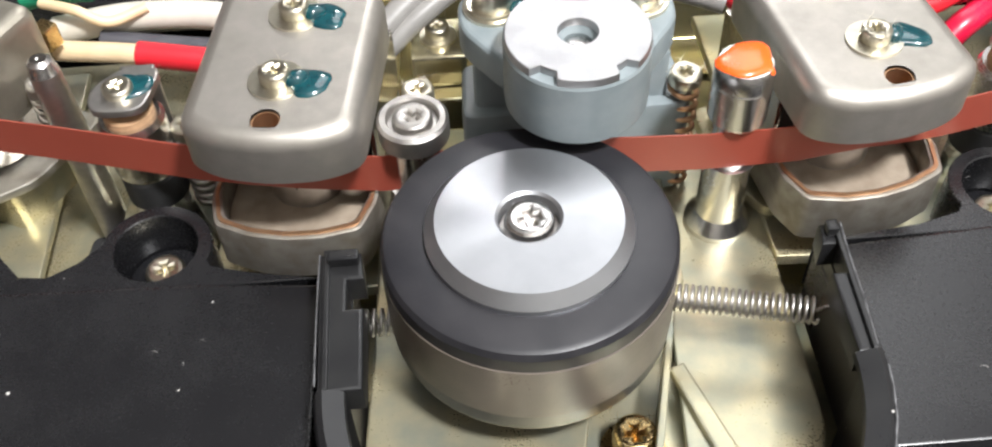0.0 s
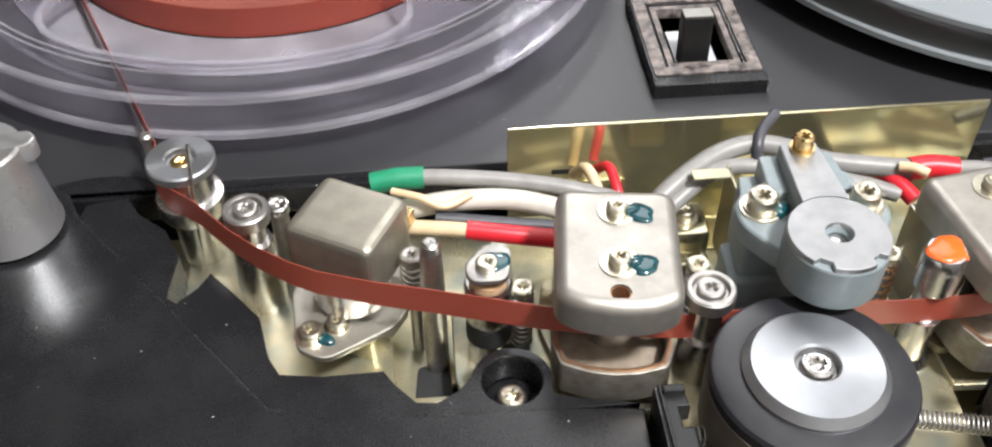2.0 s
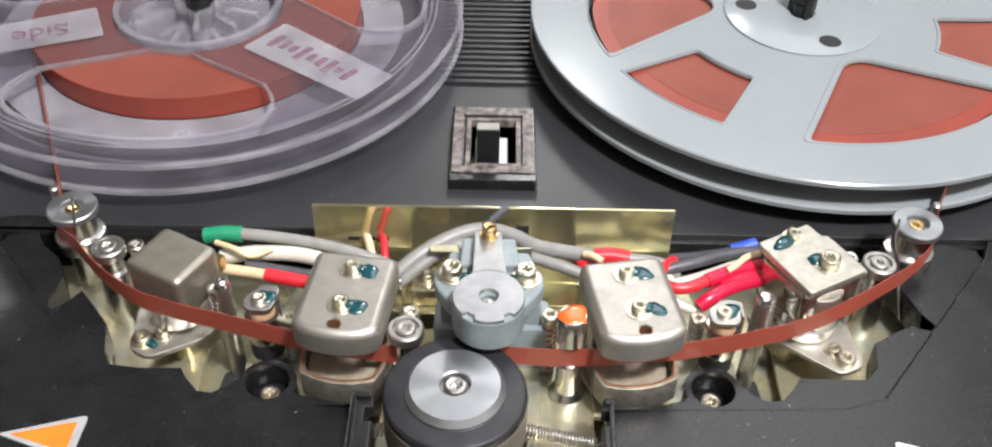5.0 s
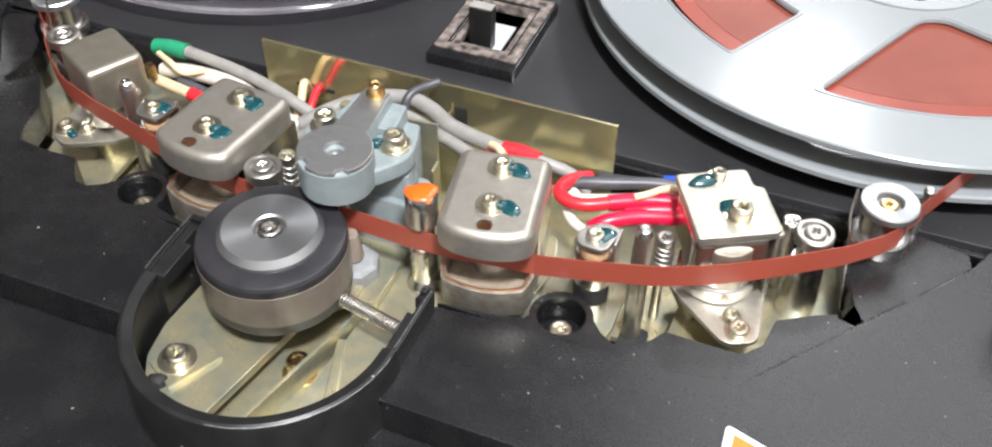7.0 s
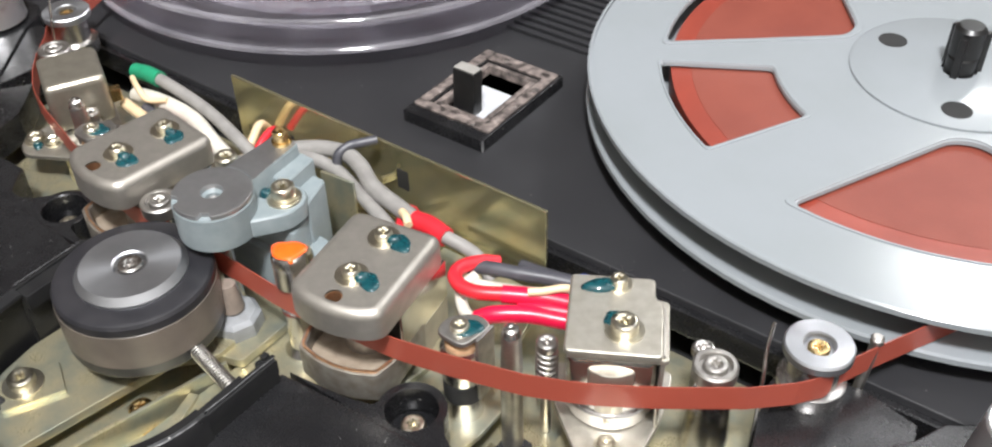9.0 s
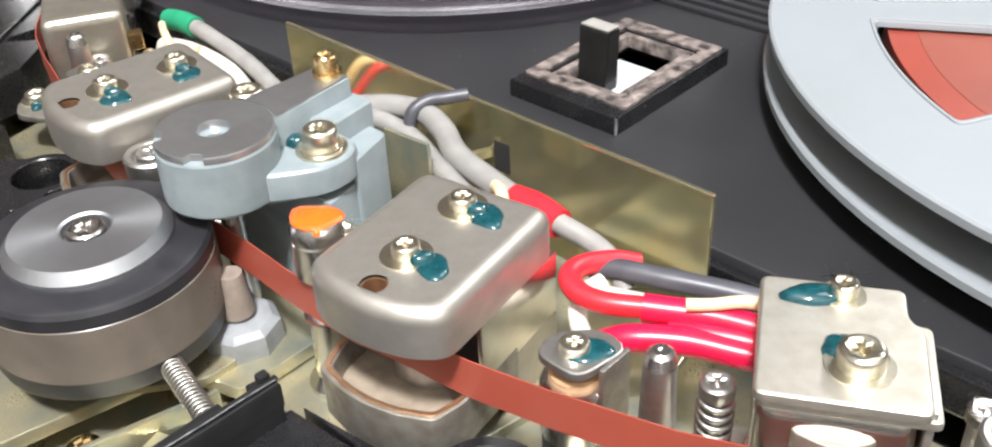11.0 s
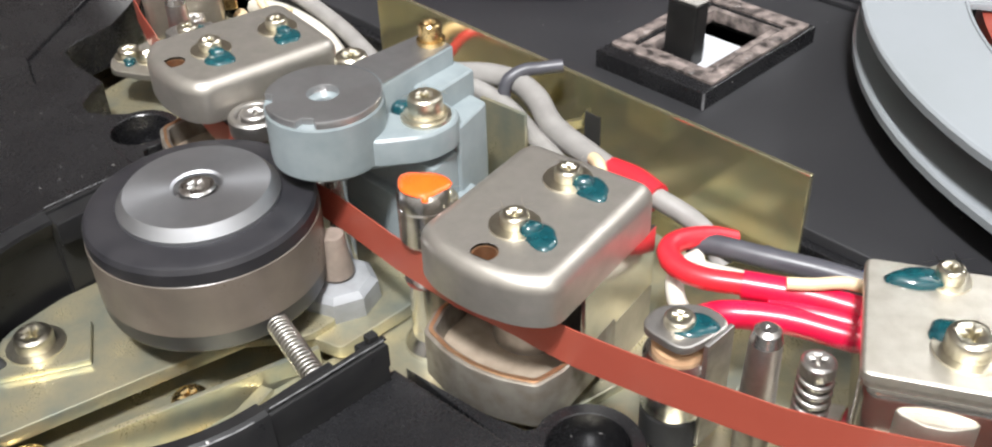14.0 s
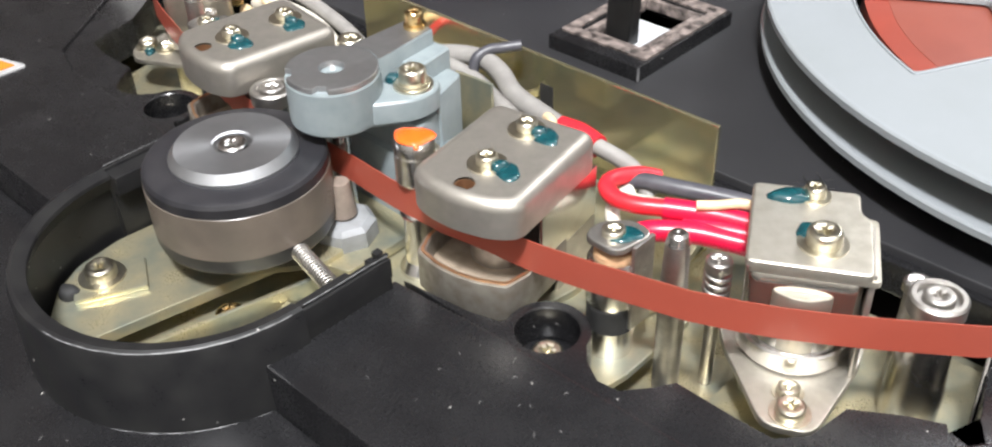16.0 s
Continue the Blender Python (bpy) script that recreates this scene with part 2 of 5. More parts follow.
# ---- shapes, in units of the plan ----
def domed(outline, z0, z1, r, hole=None, steps=6):
    """A hood of the given outline whose upper edge is rolled over with radius r."""
    n = len(outline)
    pts = [Vector(p).to_2d() for p in outline]
    area = sum(pts[k - 1].cross(pts[k]) for k in range(n))
    turn = 1 if area > 0 else -1
    ins = []
    for k in range(n):
        d = (pts[(k + 1) % n] - pts[k - 1]).normalized()
        ins.append(Vector((-d.y, d.x)) * turn)
    bm = bmesh.new()
    levels = [(0.0, z0), (0.0, z1 - r)] + [(r * (1 - math.cos(radians(90 * j / steps))), z1 - r + r * math.sin(radians(90 * j / steps)))
                                           for j in range(1, steps + 1)] + [(r + 0.012, z1)]
    rings = [[bm.verts.new((*(pts[k] + ins[k] * d), z)) for k in range(n)] for d, z in levels]
    for p, q in zip(rings, rings[1:]):
        for k in range(n):
            bm.faces.new((p[k], p[(k + 1) % n], q[(k + 1) % n], q[k]))
    for ring, z in ((rings[-1], z1), (rings[0], z0)):
        edges = [bm.edges.get((ring[k], ring[(k + 1) % n])) for k in range(n)]
        if hole:
            vs = [bm.verts.new((*p, z)) for p in hole]
            edges += [bm.edges.new((vs[k], vs[(k + 1) % len(vs)])) for k in range(len(vs))]
        bmesh.ops.triangle_fill(bm, use_beauty=True, use_dissolve=False, edges=edges)
    bmesh.ops.recalc_face_normals(bm, faces=bm.faces)
    return bm


def lathe(profile, seg=48, x=0.0, y=0.0, a0=0.0, a1=360.0):
    """A turned body: (radius, height) from the bottom to the top."""
    bm = bmesh.new()
    full = a1 - a0 >= 360
    cols = seg if full else seg + 1
    rings = []
    for r, z in profile:
        if r < 1e-6:
            rings.append([bm.verts.new((x, y, z))])
        else:
            ring = []
            for k in range(cols):
                a = radians(a0 + (a1 - a0) * k / seg)
                ring.append(bm.verts.new((x + r * math.cos(a), y + r * math.sin(a), z)))
            rings.append(ring)
    for p, q in zip(rings, rings[1:]):
        for k in range(seg):
            j = (k + 1) % cols
            if len(p) == 1 and len(q) == 1:
                continue
            if len(p) == 1:
                bm.faces.new((p[0], q[j], q[k]))
            elif len(q) == 1:
                bm.faces.new((p[k], p[j], q[0]))
            else:
                bm.faces.new((p[k], p[j], q[j], q[k]))
    if not full:
        for k in (0, cols - 1):
            bm.faces.new([r[k if len(r) > 1 else 0] for r in rings])
    bmesh.ops.recalc_face_normals(bm, faces=bm.faces)
    return bm


def rbox(x0, y0, z0, x1, y1, z1, bev=0.05, seg=2):
    bm = bmesh.new()
    bmesh.ops.create_cube(bm, size=1)
    bmesh.ops.scale(bm, vec=(x1 - x0, y1 - y0, z1 - z0), verts=bm.verts)
    bmesh.ops.translate(bm, vec=((x0 + x1) / 2, (y0 + y1) / 2, (z0 + z1) / 2), verts=bm.verts)
    if bev:
        bmesh.ops.bevel(bm, geom=bm.edges[:], offset=bev, segments=seg, profile=0.6, affect="EDGES")
        flat = [f for f in bm.faces if max(abs(c) for c in f.normal) > 0.9999]
        bmesh.ops.inset_individual(bm, faces=flat, thickness=min(0.012, 0.2 * bev))
    return bm


def prism(outer, z0, z1, holes=(), bev=0.0, seg=2):
    """A plate of the given outline, with openings through it."""
    bm = bmesh.new()
    edges = []
    for loop in (outer, *holes):
        vs = [bm.verts.new((p[0], p[1], z0)) for p in loop]
        edges += [bm.edges.new((vs[k], vs[(k + 1) % len(vs)])) for k in range(len(vs))]
    bmesh.ops.triangle_fill(bm, use_beauty=True, use_dissolve=False, edges=edges, normal=(0, 0, 1))
    made = bmesh.ops.extrude_face_region(bm, geom=bm.faces[:])
    bmesh.ops.translate(bm, vec=(0, 0, z1 - z0), verts=[v for v in made["geom"] if isinstance(v, bmesh.types.BMVert)])
    bmesh.ops.recalc_face_normals(bm, faces=bm.faces)
    if bev:
        top = [e for e in bm.edges if len(e.link_faces) == 2 and e.calc_face_angle() > 1.0
               and all(abs(v.co.z - z1) < 1e-6 for v in e.verts)]
        bmesh.ops.bevel(bm, geom=top, offset=bev, segments=seg, profile=0.5, affect="EDGES")
        flat = [f for f in bm.faces if f.normal.z > 0.9999]
        bmesh.ops.inset_region(bm, faces=flat, thickness=min(0.01, 0.2 * bev), use_even_offset=True)
    return bm


def arc(cx, cy, r, a0, a1, n=12):
    return [(cx + r * math.cos(radians(a0 + (a1 - a0) * k / n)), cy + r * math.sin(radians(a0 + (a1 - a0) * k / n)))
            for k in range(n + 1)]


def ring_loop(cx, cy, r, n=32):
    return arc(cx, cy, r, 0, 360, n)[:-1]


def rounded(points, r=0.2, n=4):
    """A loop with its corners rounded."""
    out = []
    for k in range(len(points)):
        a, b, c = (Vector(points[k - 1]).to_2d(), Vector(points[k]).to_2d(), Vector(points[(k + 1) % len(points)]).to_2d())
        u, v = (a - b), (c - b)
        d = min(r, u.length * 0.45, v.length * 0.45)
        p, q = b + u.normalized() * d, b + v.normalized() * d
        for i in range(n + 1):
            s = i / n
            out.append(tuple(p * (1 - s) ** 2 + b * 2 * s * (1 - s) + q * s ** 2))
    return out


def smooth_path(points, steps=8):
    ps = [Vector(p) for p in points]
    ps = [ps[0] * 2 - ps[1]] + ps + [ps[-1] * 2 - ps[-2]]
    out = []
    for k in range(1, len(ps) - 2):
        a, b, c, d = ps[k - 1:k + 3]
        for i in range(steps):
            s = i / steps
            out.append(0.5 * (2 * b + (c - a) * s + (2 * a - 5 * b + 4 * c - d) * s * s + (3 * b - a - 3 * c + d) * s ** 3))
    return out + [ps[-2]]


def tube(points, r, seg=10, steps=8, curved=True):
    """A round wire along a line, closed at its ends."""
    path = smooth_path(points, steps) if curved else [Vector(p) for p in points]
    bm = bmesh.new()
    rings, up = [], Vector((0.13, 0.21, 0.97))
    for k, p in enumerate(path):
        way = (path[min(k + 1, len(path) - 1)] - path[max(k - 1, 0)]).normalized()
        side = way.cross(up).normalized()
        up = side.cross(way).normalized()
        rings.append([bm.verts.new(p + r * (math.cos(a) * side + math.sin(a) * up))
                      for a in [2 * math.pi * j / seg for j in range(seg)]])
    for p, q in zip(rings, rings[1:]):
        for j in range(seg):
            bm.faces.new((p[j], p[(j + 1) % seg], q[(j + 1) % seg], q[j]))
    bm.faces.new(rings[0][::-1])
    bm.faces.new(rings[-1])
    bmesh.ops.recalc_face_normals(bm, faces=bm.faces)
    return bm


def coil(p0, p1, r, turns, wire, per=14):
    p0, p1 = Vector(p0), Vector(p1)
    way = (p1 - p0).normalized()
    side = way.cross(Vector((0.1, 0.2, 1)) if abs(way.z) < 0.9 else Vector((1, 0, 0))).normalized()
    up = side.cross(way)
    n = int(turns * per)
    pts = [p0 + (p1 - p0) * (k / n) + r * (math.cos(2 * math.pi * k / per) * side + math.sin(2 * math.pi * k / per) * up)
           for k in range(n + 1)]
    return tube(pts, wire, 6, curved=False)


def ribbon(points, z0, z1, thick=0.02):
    """A thin strip standing on edge along a plan line; z0 and z1 may be lists."""
    n = len(points)
    lo = z0 if isinstance(z0, list) else [z0] * n
    hi = z1 if isinstance(z1, list) else [z1] * n
    bm = bmesh.new()
    rows = []
    for k, p in enumerate(points):
        a, b = Vector(points[max(k - 1, 0)][:2]), Vector(points[min(k + 1, n - 1)][:2])
        d = (b - a).normalized()
        off = Vector((-d.y, d.x)) * thick / 2
        c = Vector(p[:2])
        rows.append([bm.verts.new((*(c + off), lo[k])), bm.verts.new((*(c + off), hi[k])),
                     bm.verts.new((*(c - off), hi[k])), bm.verts.new((*(c - off), lo[k]))])
    for p, q in zip(rows, rows[1:]):
        for j in range(4):
            bm.faces.new((p[j], p[(j + 1) % 4], q[(j + 1) % 4], q[j]))
    bm.faces.new(rows[0])
    bm.faces.new(rows[-1][::-1])
    bmesh.ops.recalc_face_normals(bm, faces=bm.faces)
    return bm


def moved(bm, x=0, y=0, z=0, rx=0, ry=0, rz=0):
    bmesh.ops.transform(bm, matrix=pose(x, y, z, rx, ry, rz), verts=bm.verts)
    return bm


def joined(*bms):
    out = bmesh.new()
    for b in bms:
        me = bpy.data.meshes.new("piece")
        b.to_mesh(me)
        b.free()
        out.from_mesh(me)
        bpy.data.meshes.remove(me)
    return out


ROUND = {"insulation", "sleeve", "hook", "coil", "spring", "feeler_wire", "lacquer_drop", "lacquer_run", "lacquer", "sealing_drop", "glue_drop"}


def mesh_of(name, bm, material, angle=24):
    angle = 80 if name in ROUND else angle
    bmesh.ops.scale(bm, vec=(U, U, U), verts=bm.verts)
    me = bpy.data.meshes.new(name)
    bm.to_mesh(me)
    bm.free()
    me.materials.append(material)
    me.shade_smooth()
    me.set_sharp_from_angle(angle=radians(angle))
    return me


def part(name, bm, material, parent=None, label="", angle=24):
    ob = new(name, mesh_of(name, bm, material, angle))
    ob.parent = parent
    return tagged(ob, label)


def thing(name, label, category, x=0, y=0, z=0, rz=0, group="", kind=""):
    ob = new(name)
    ob.empty_display_size = 0.005
    ob.matrix_world = pose(x * U, y * U, z * U, 0, 0, rz)
    return tagged(ob, label, category, group, kind)


def single(name, bm, material, label, category, group="", kind="", angle=24):
    return tagged(part(name, bm, material, None, "", angle), label, category, group, kind)


def words(text, size, material, parent, x, y, z, rz=0, name="lettering", flip=False, shear=0.0):
    """Raised flat letters lying on a surface."""
    cu = bpy.data.curves.new("letters", "FONT")
    cu.body, cu.size, cu.extrude, cu.shear = text, size * U, 0.006 * U, shear
    cu.align_x = "CENTER"
    tmp = new("letters", cu)
    me = bpy.data.meshes.new_from_object(tmp.evaluated_get(bpy.context.evaluated_depsgraph_get()))
    bpy.data.objects.remove(tmp)
    me.materials.clear()
    me.materials.append(material)
    ob = new(name, me)
    ob.parent = parent
    ob.matrix_local = pose(x * U, y * U, z * U, 0, 0, rz)
    return ob


SCREWS = {}


def screw(parent, x, y, z, r=0.2, h=0.16, material=None, washer=0.0, name="screw", turn=0.0, label=""):
    """A cross-headed screw, with a washer below it where there is one."""
    material = material or SCREW
    key = (r, h, material.name)
    if key not in SCREWS:
        w, b = r * 0.1, r * 0.38
        plus = [(w, w), (b, w), (b, -w), (w, -w), (w, -b), (-w, -b), (-w, -w), (-b, -w), (-b, w), (-w, w), (-w, b), (w, b)]
        body = prism(ring_loop(0, 0, r, 24), 0.3 * h, h, [plus[::-1]], bev=min(0.3 * r, 0.4 * h), seg=3)
        foot = lathe([(0, 0), (r, 0), (r, 0.34 * h), (0, 0.34 * h)], 24)
        SCREWS[key] = mesh_of("screw", joined(body, foot), material)
    ob = new(name, SCREWS[key])
    ob.parent = parent
    ob.matrix_local = pose(x * U, y * U, (z + (0.04 if washer else 0)) * U, 0, 0, turn)
    if washer:
        part("washer", lathe([(r * 0.5, -0.04), (washer, -0.04), (washer, -0.005), (r * 0.5, -0.005)], 28), material, ob)
    return tagged(ob, label)


def blob(x, y, z, r, stretch=1.0, h=0.1, turn=0, seed=1):
    """A dried drop of lacquer."""
    bm = lathe([(r, 0), (r * 0.97, h * 0.35), (r * 0.8, h * 0.75), (r * 0.45, h), (0, h)], 20)
    rnd = random.Random(seed)
    ph = [rnd.uniform(0, 6.28) for _ in range(3)]
    for v in bm.verts:
        a = math.atan2(v.co.y, v.co.x)
        k = 1 + 0.1 * math.sin(2 * a + ph[0]) + 0.08 * math.sin(3 * a + ph[1]) + 0.05 * math.sin(5 * a + ph[2])
        v.co.x, v.co.y = v.co.x * k * stretch, v.co.y * k
    return moved(bm, x, y, z, 0, 0, turn)

# ---- the room, table and cabinet ----
# unseen room shell, added for reflections and bounced light
room = 1.0 / U
part("floor", rbox(-0.82 * room, -1.3 * room, -0.65 * room, 1.2 * room, 2.4 * room, -0.6 * room, 0), WOOD)
tagged(bpy.data.objects["floor"], "brown wooden floor of the room", "floor", kind="structure")
tagged(part("ceiling", rbox(-0.82 * room, -1.3 * room, 1.7 * room, 1.2 * room, 2.4 * room, 1.75 * room, 0), CEIL),
       "unseen plaster ceiling added to bounce light onto the table", "ceiling", kind="structure")
# west wall set close and dark, east wall pale, to steer panel reflections
for nm, b in (("wall_west", (-0.87, -1.3, -0.6, -0.82, 2.4, 1.7)), ("wall_east", (1.2, -1.3, -0.6, 1.25, 2.4, 1.7)),
              ("wall_south", (-0.82, -1.35, -0.6, 1.2, -1.3, 1.7)), ("wall_north", (-0.82, 2.4, -0.6, 1.2, 2.45, 1.7))):
    tagged(part(nm, rbox(*[v * room for v in b], 0), {"wall_west": DARKWALL, "wall_east": PALEWALL}.get(nm, PLASTER)), "unseen wall added to shape reflections and bounced light", "wall", kind="structure")

table = thing("table", "brown wooden table under the tape recorder", "table", 0, 10, -9)
part("tabletop", rbox(-48, -30, -1.5, 48, 36, 0, 0.3), WOOD, table)
for sx in (-43, 43):
    for sy in (-25, 31):
        part("leg", rbox(sx - 2.5, sy - 2.5, -59.1, sx + 2.5, sy + 2.5, -1.6, 0.2), WOOD, table)

cabinet = thing("recorder_cabinet", "low recorder cabinet with a pale painted rim, standing on the table", "cabinet", 0, 0, -9)
part("body", rbox(-23.6, -15.5, 0, 23.6, 36.5, 7.0, 0.3), PIT, cabinet)
for sx in (-1, 1):
    part("side_rim", rbox(min(sx * 22.7, sx * 23.9), -15.8, 5.0, max(sx * 22.7, sx * 23.9), 36.8, 9.35, 0.15), TRIM, cabinet,
         "pale painted rim")
part("front_rim", rbox(-22.65, -15.8, 5.0, 22.65, -15.0, 9.0, 0.15), TRIM, cabinet)
part("back_rim", rbox(-22.65, 36.0, 5.0, 22.65, 36.8, 9.35, 0.15), TRIM, cabinet)

# ---- decks ----
reel_deck = thing("reel_deck", "dark grey painted metal deck below both reels", "deck plate", 0, 0, 0, kind="structure")
sw_hole = [(-1.3, 8.3), (1.3, 8.3), (1.3, 12.2), (-1.3, 12.2)]
part("deck_plate", prism([(-22.6, 6.0), (22.6, 6.0), (22.6, 35.9), (-22.6, 35.9)], -0.15, 0.2, [sw_hole], 0.05), DECK, reel_deck)
# flat black strip paints in the dark gap between panel and deck
part("gap_dark_strip", prism(arc(-15.2, 3.0, 3.35, 110, 62, 12) + [(-13.6, 5.8), (-16.3, 5.8)], 0.2, 0.23), BLACK, reel_deck, "black strip painting in the dark gap before the deck")
part("deck_lip", rbox(-22.6, 5.75, -0.75, 22.6, 5.99, 0.02, 0.06), BLACK, reel_deck)
slat_me = mesh_of("slat", rbox(-2.3, -0.11, 0.0, 2.3, 0.11, 0.14, 0.04), DECK)
for k in range(36):
    o = new("slat", slat_me)
    o.parent, o.matrix_local = reel_deck, pose(0.1 * U, (14.55 + 0.42 * k) * U, 0.2 * U)

chassis = thing("chassis", "yellow zinc-plated steel chassis plates under the heads", "chassis", 0, 0, 0, kind="structure")
slots = [[(s * 7.1, -0.1), (s * 8.05, -0.1), (s * 8.05, 0.68), (s * 7.1, 0.68)] for s in (-1, 1)]
part("chassis_plate", prism([(-16.5, -7.6), (16.5, -7.6), (16.5, 5.7), (-16.5, 5.7)], -1.6, -1.4, slots, bev=0.02), ZINC, chassis)
part("well_plate", prism(rounded([(-2.65, -5.9), (-1.9, -6.5), (-0.9, -6.85), (-0.75, -6.1), (-0.4, -4.4), (0.1, -2.0), (1.4, -1.6), (1.4, 1.2), (-2.95, 1.2), (-3.1, -2.6), (-3.22, -4.2), (-3.05, -5.2)], 0.12),
                         -0.35, -0.1, bev=0.03), ZINC, chassis)
part("lower_well_plate", prism(ring_loop(-0.2, -3.95, 2.88, 40), -1.0, -0.8), ZINC, chassis)
part("fixing_strip", moved(rbox(-0.5, -0.72, -0.1, 0.5, 0.72, 0.02, 0.03), -2.02, -5.05, 0, 0, 0, -28), ZINC, chassis)
part("rib", moved(rbox(-0.05, -2.3, -0.8, 0.05, 2.3, -0.02, 0.02), 0.62, -4.1, 0, 0, 0, -14), ZINC, chassis)
part("step_plate", prism([(0.85, -6.3), (1.8, -5.9), (2.5, -5.0), (2.9, -3.9), (2.9, 1.0), (1.45, 1.0), (1.15, -2.0)], -0.52, -0.4, bev=0.03), ZINC, chassis)
part("strap", prism([(0.95, -2.9), (1.18, -2.82), (1.85, -4.72), (1.55, -4.85)], -0.4, -0.28, bev=0.04), ZINC, chassis)
screw(chassis, -2.2, -5.12, 0.02, 0.32, 0.26, SCREW, 0.48, turn=20)
part("sealing_drop", blob(-2.3, -5.82, -0.1, 0.22, 1.1, 0.22), PIT, chassis, "black sealing lacquer")
screw(chassis, -0.35, -6.3, -0.8, 0.42, 0.45, BRASS, 0.0, turn=5, label="flat brass screw")
screw(chassis, 0.35, -3.85, -0.8, 0.3, 0.5, BRASS, 0.45)
for s in (-1, 1):
    head_base = [(s * 2.9, -1.1), (s * 5.6, -1.25), (s * 5.5, 0.0), (s * 6.6, 1.9), (s * 6.0, 4.6), (s * 2.7, 4.6)]
    part("head_base", prism(head_base, -0.5, -0.3, bev=0.03), ZINC, chassis)
    side_base = [(s * 8.5, -0.25), (s * 10.2, -0.6), (s * 10.95, -0.1), (s * 11.3, 1.4), (s * 12.6, 1.7), (s * 13.3, 1.6), (s * 13.2, 5.0), (s * 8.6, 4.9)]
    part("side_base", prism(side_base, -1.05, -0.9, bev=0.03), ZINC, chassis)
    part("stud_base", prism([(s * 5.6, -0.2), (s * 7.0, -0.9), (s * 7.2, 0.2), (s * 7.2, 2.2), (s * 5.8, 2.4)], -0.7, -0.55, bev=0.03), ZINC, chassis)
    part("cut_lip", prism(rounded([(s * 7.1, -0.8), (s * 7.3, -1.15), (s * 7.8, -1.3), (s * 8.2, -1.15), (s * 8.5, -0.4), (s * 8.3, 0.1), (s * 7.2, 0.1)], 0.15),
                          -1.15, -1.0, bev=0.04), ZINC, chassis)

panel = thing("front_panel", "black moulded front panel with dust specks around the heads", "panel", 0, 0, 0, kind="structure")
for s, inner in ((-1, 3.75), (1, 3.14)):
    crease = [(inner - 0.05, -1.78), (5.45, -1.62), (9.6, -1.5), (10.8, -1.12), (15.4, 4.55)]
    outer = crease + [(15.75, 5.3), (16.4, 5.75), (18.0, 5.7), (22.6, 5.7), (22.6, -4.86), (inner, -4.86)]
    part("panel_block", prism([(s * x, y) for x, y in outer], -0.5, 0.72, bev=0.05), BLACK, panel)
    boss = arc(6.13, -0.85, 0.8, 200, 10, 14)
    cut = [(4.7, -1.42), (5.3, -1.25)] + boss + [(7.2, -1.02), (7.6, -1.25), (8.0, -1.2), (8.4, -0.75), (8.62, -0.4), (9.8, -0.42)]
    cut += ([(10.65, -0.3), (10.9, 0.15), (11.14, 1.2), (11.7, 1.9), (12.27, 2.55), (12.5, 2.15), (12.9, 1.75), (13.12, 1.95), (13.0, 3.1), (13.4, 3.95)] if s < 0 else
            [(10.5, -0.4), (10.9, 0.05), (11.05, 0.95), (11.85, 1.45), (12.4, 1.7), (12.5, 1.55), (12.95, 1.42), (13.08, 1.66), (12.75, 2.2), (12.4, 3.3), (12.2, 4.4), (12.6, 5.1)])
    cut += [(14.1, 4.55), (14.4, 5.1), (15.3, 4.95)] if s < 0 else [(14.0, 5.3), (15.3, 5.0)]
    inner_loop = [(x - 0.008, y + 0.012) for x, y in crease][::-1]
    ledge = [(inner, -1.6)] + cut + inner_loop[:-1]
    part("panel_ledge", prism([(s * x, y) for x, y in ledge], -0.35, 0.64, [[(s * x, y) for x, y in ring_loop(6.13, -0.85, 0.6, 28)]],
                              bev=0.015, seg=1), BLACK, panel)
    part("screw_boss", lathe([(0, -0.3), (0.57, -0.3), (0.57, -0.1), (0.3, -0.05), (0, -0.05)], 28, s * 6.13, -0.85), BLACK, panel)
    screw(panel, s * 6.13, -0.85, -0.05, 0.3, 0.22, SCREW, turn=15)
part("front_ledge", prism([(-22.6, -4.87), (-22.6, -14.9), (22.6, -14.9), (22.6, -4.87), (3.2, -4.87)] +
                          arc(-0.2, -3.95, 3.45, -16, -164, 30) + [(-3.6, -4.87)], -0.7, -0.32, bev=0.03), BLACK, panel)

# the upright rim round the pinch roller's well
RX, RY = -0.2, -3.95
part("well_rim", lathe([(3.26, -1.3), (3.22, 1.0), (3.03, 1.36), (3.05, 1.43), (3.3, 1.5), (3.38, 1.46), (3.42, 1.36), (3.5, -0.3), (3.5, -1.3)],
                       72, RX, RY, 180, 360), SCUFFED, panel, "rounded upright rim")
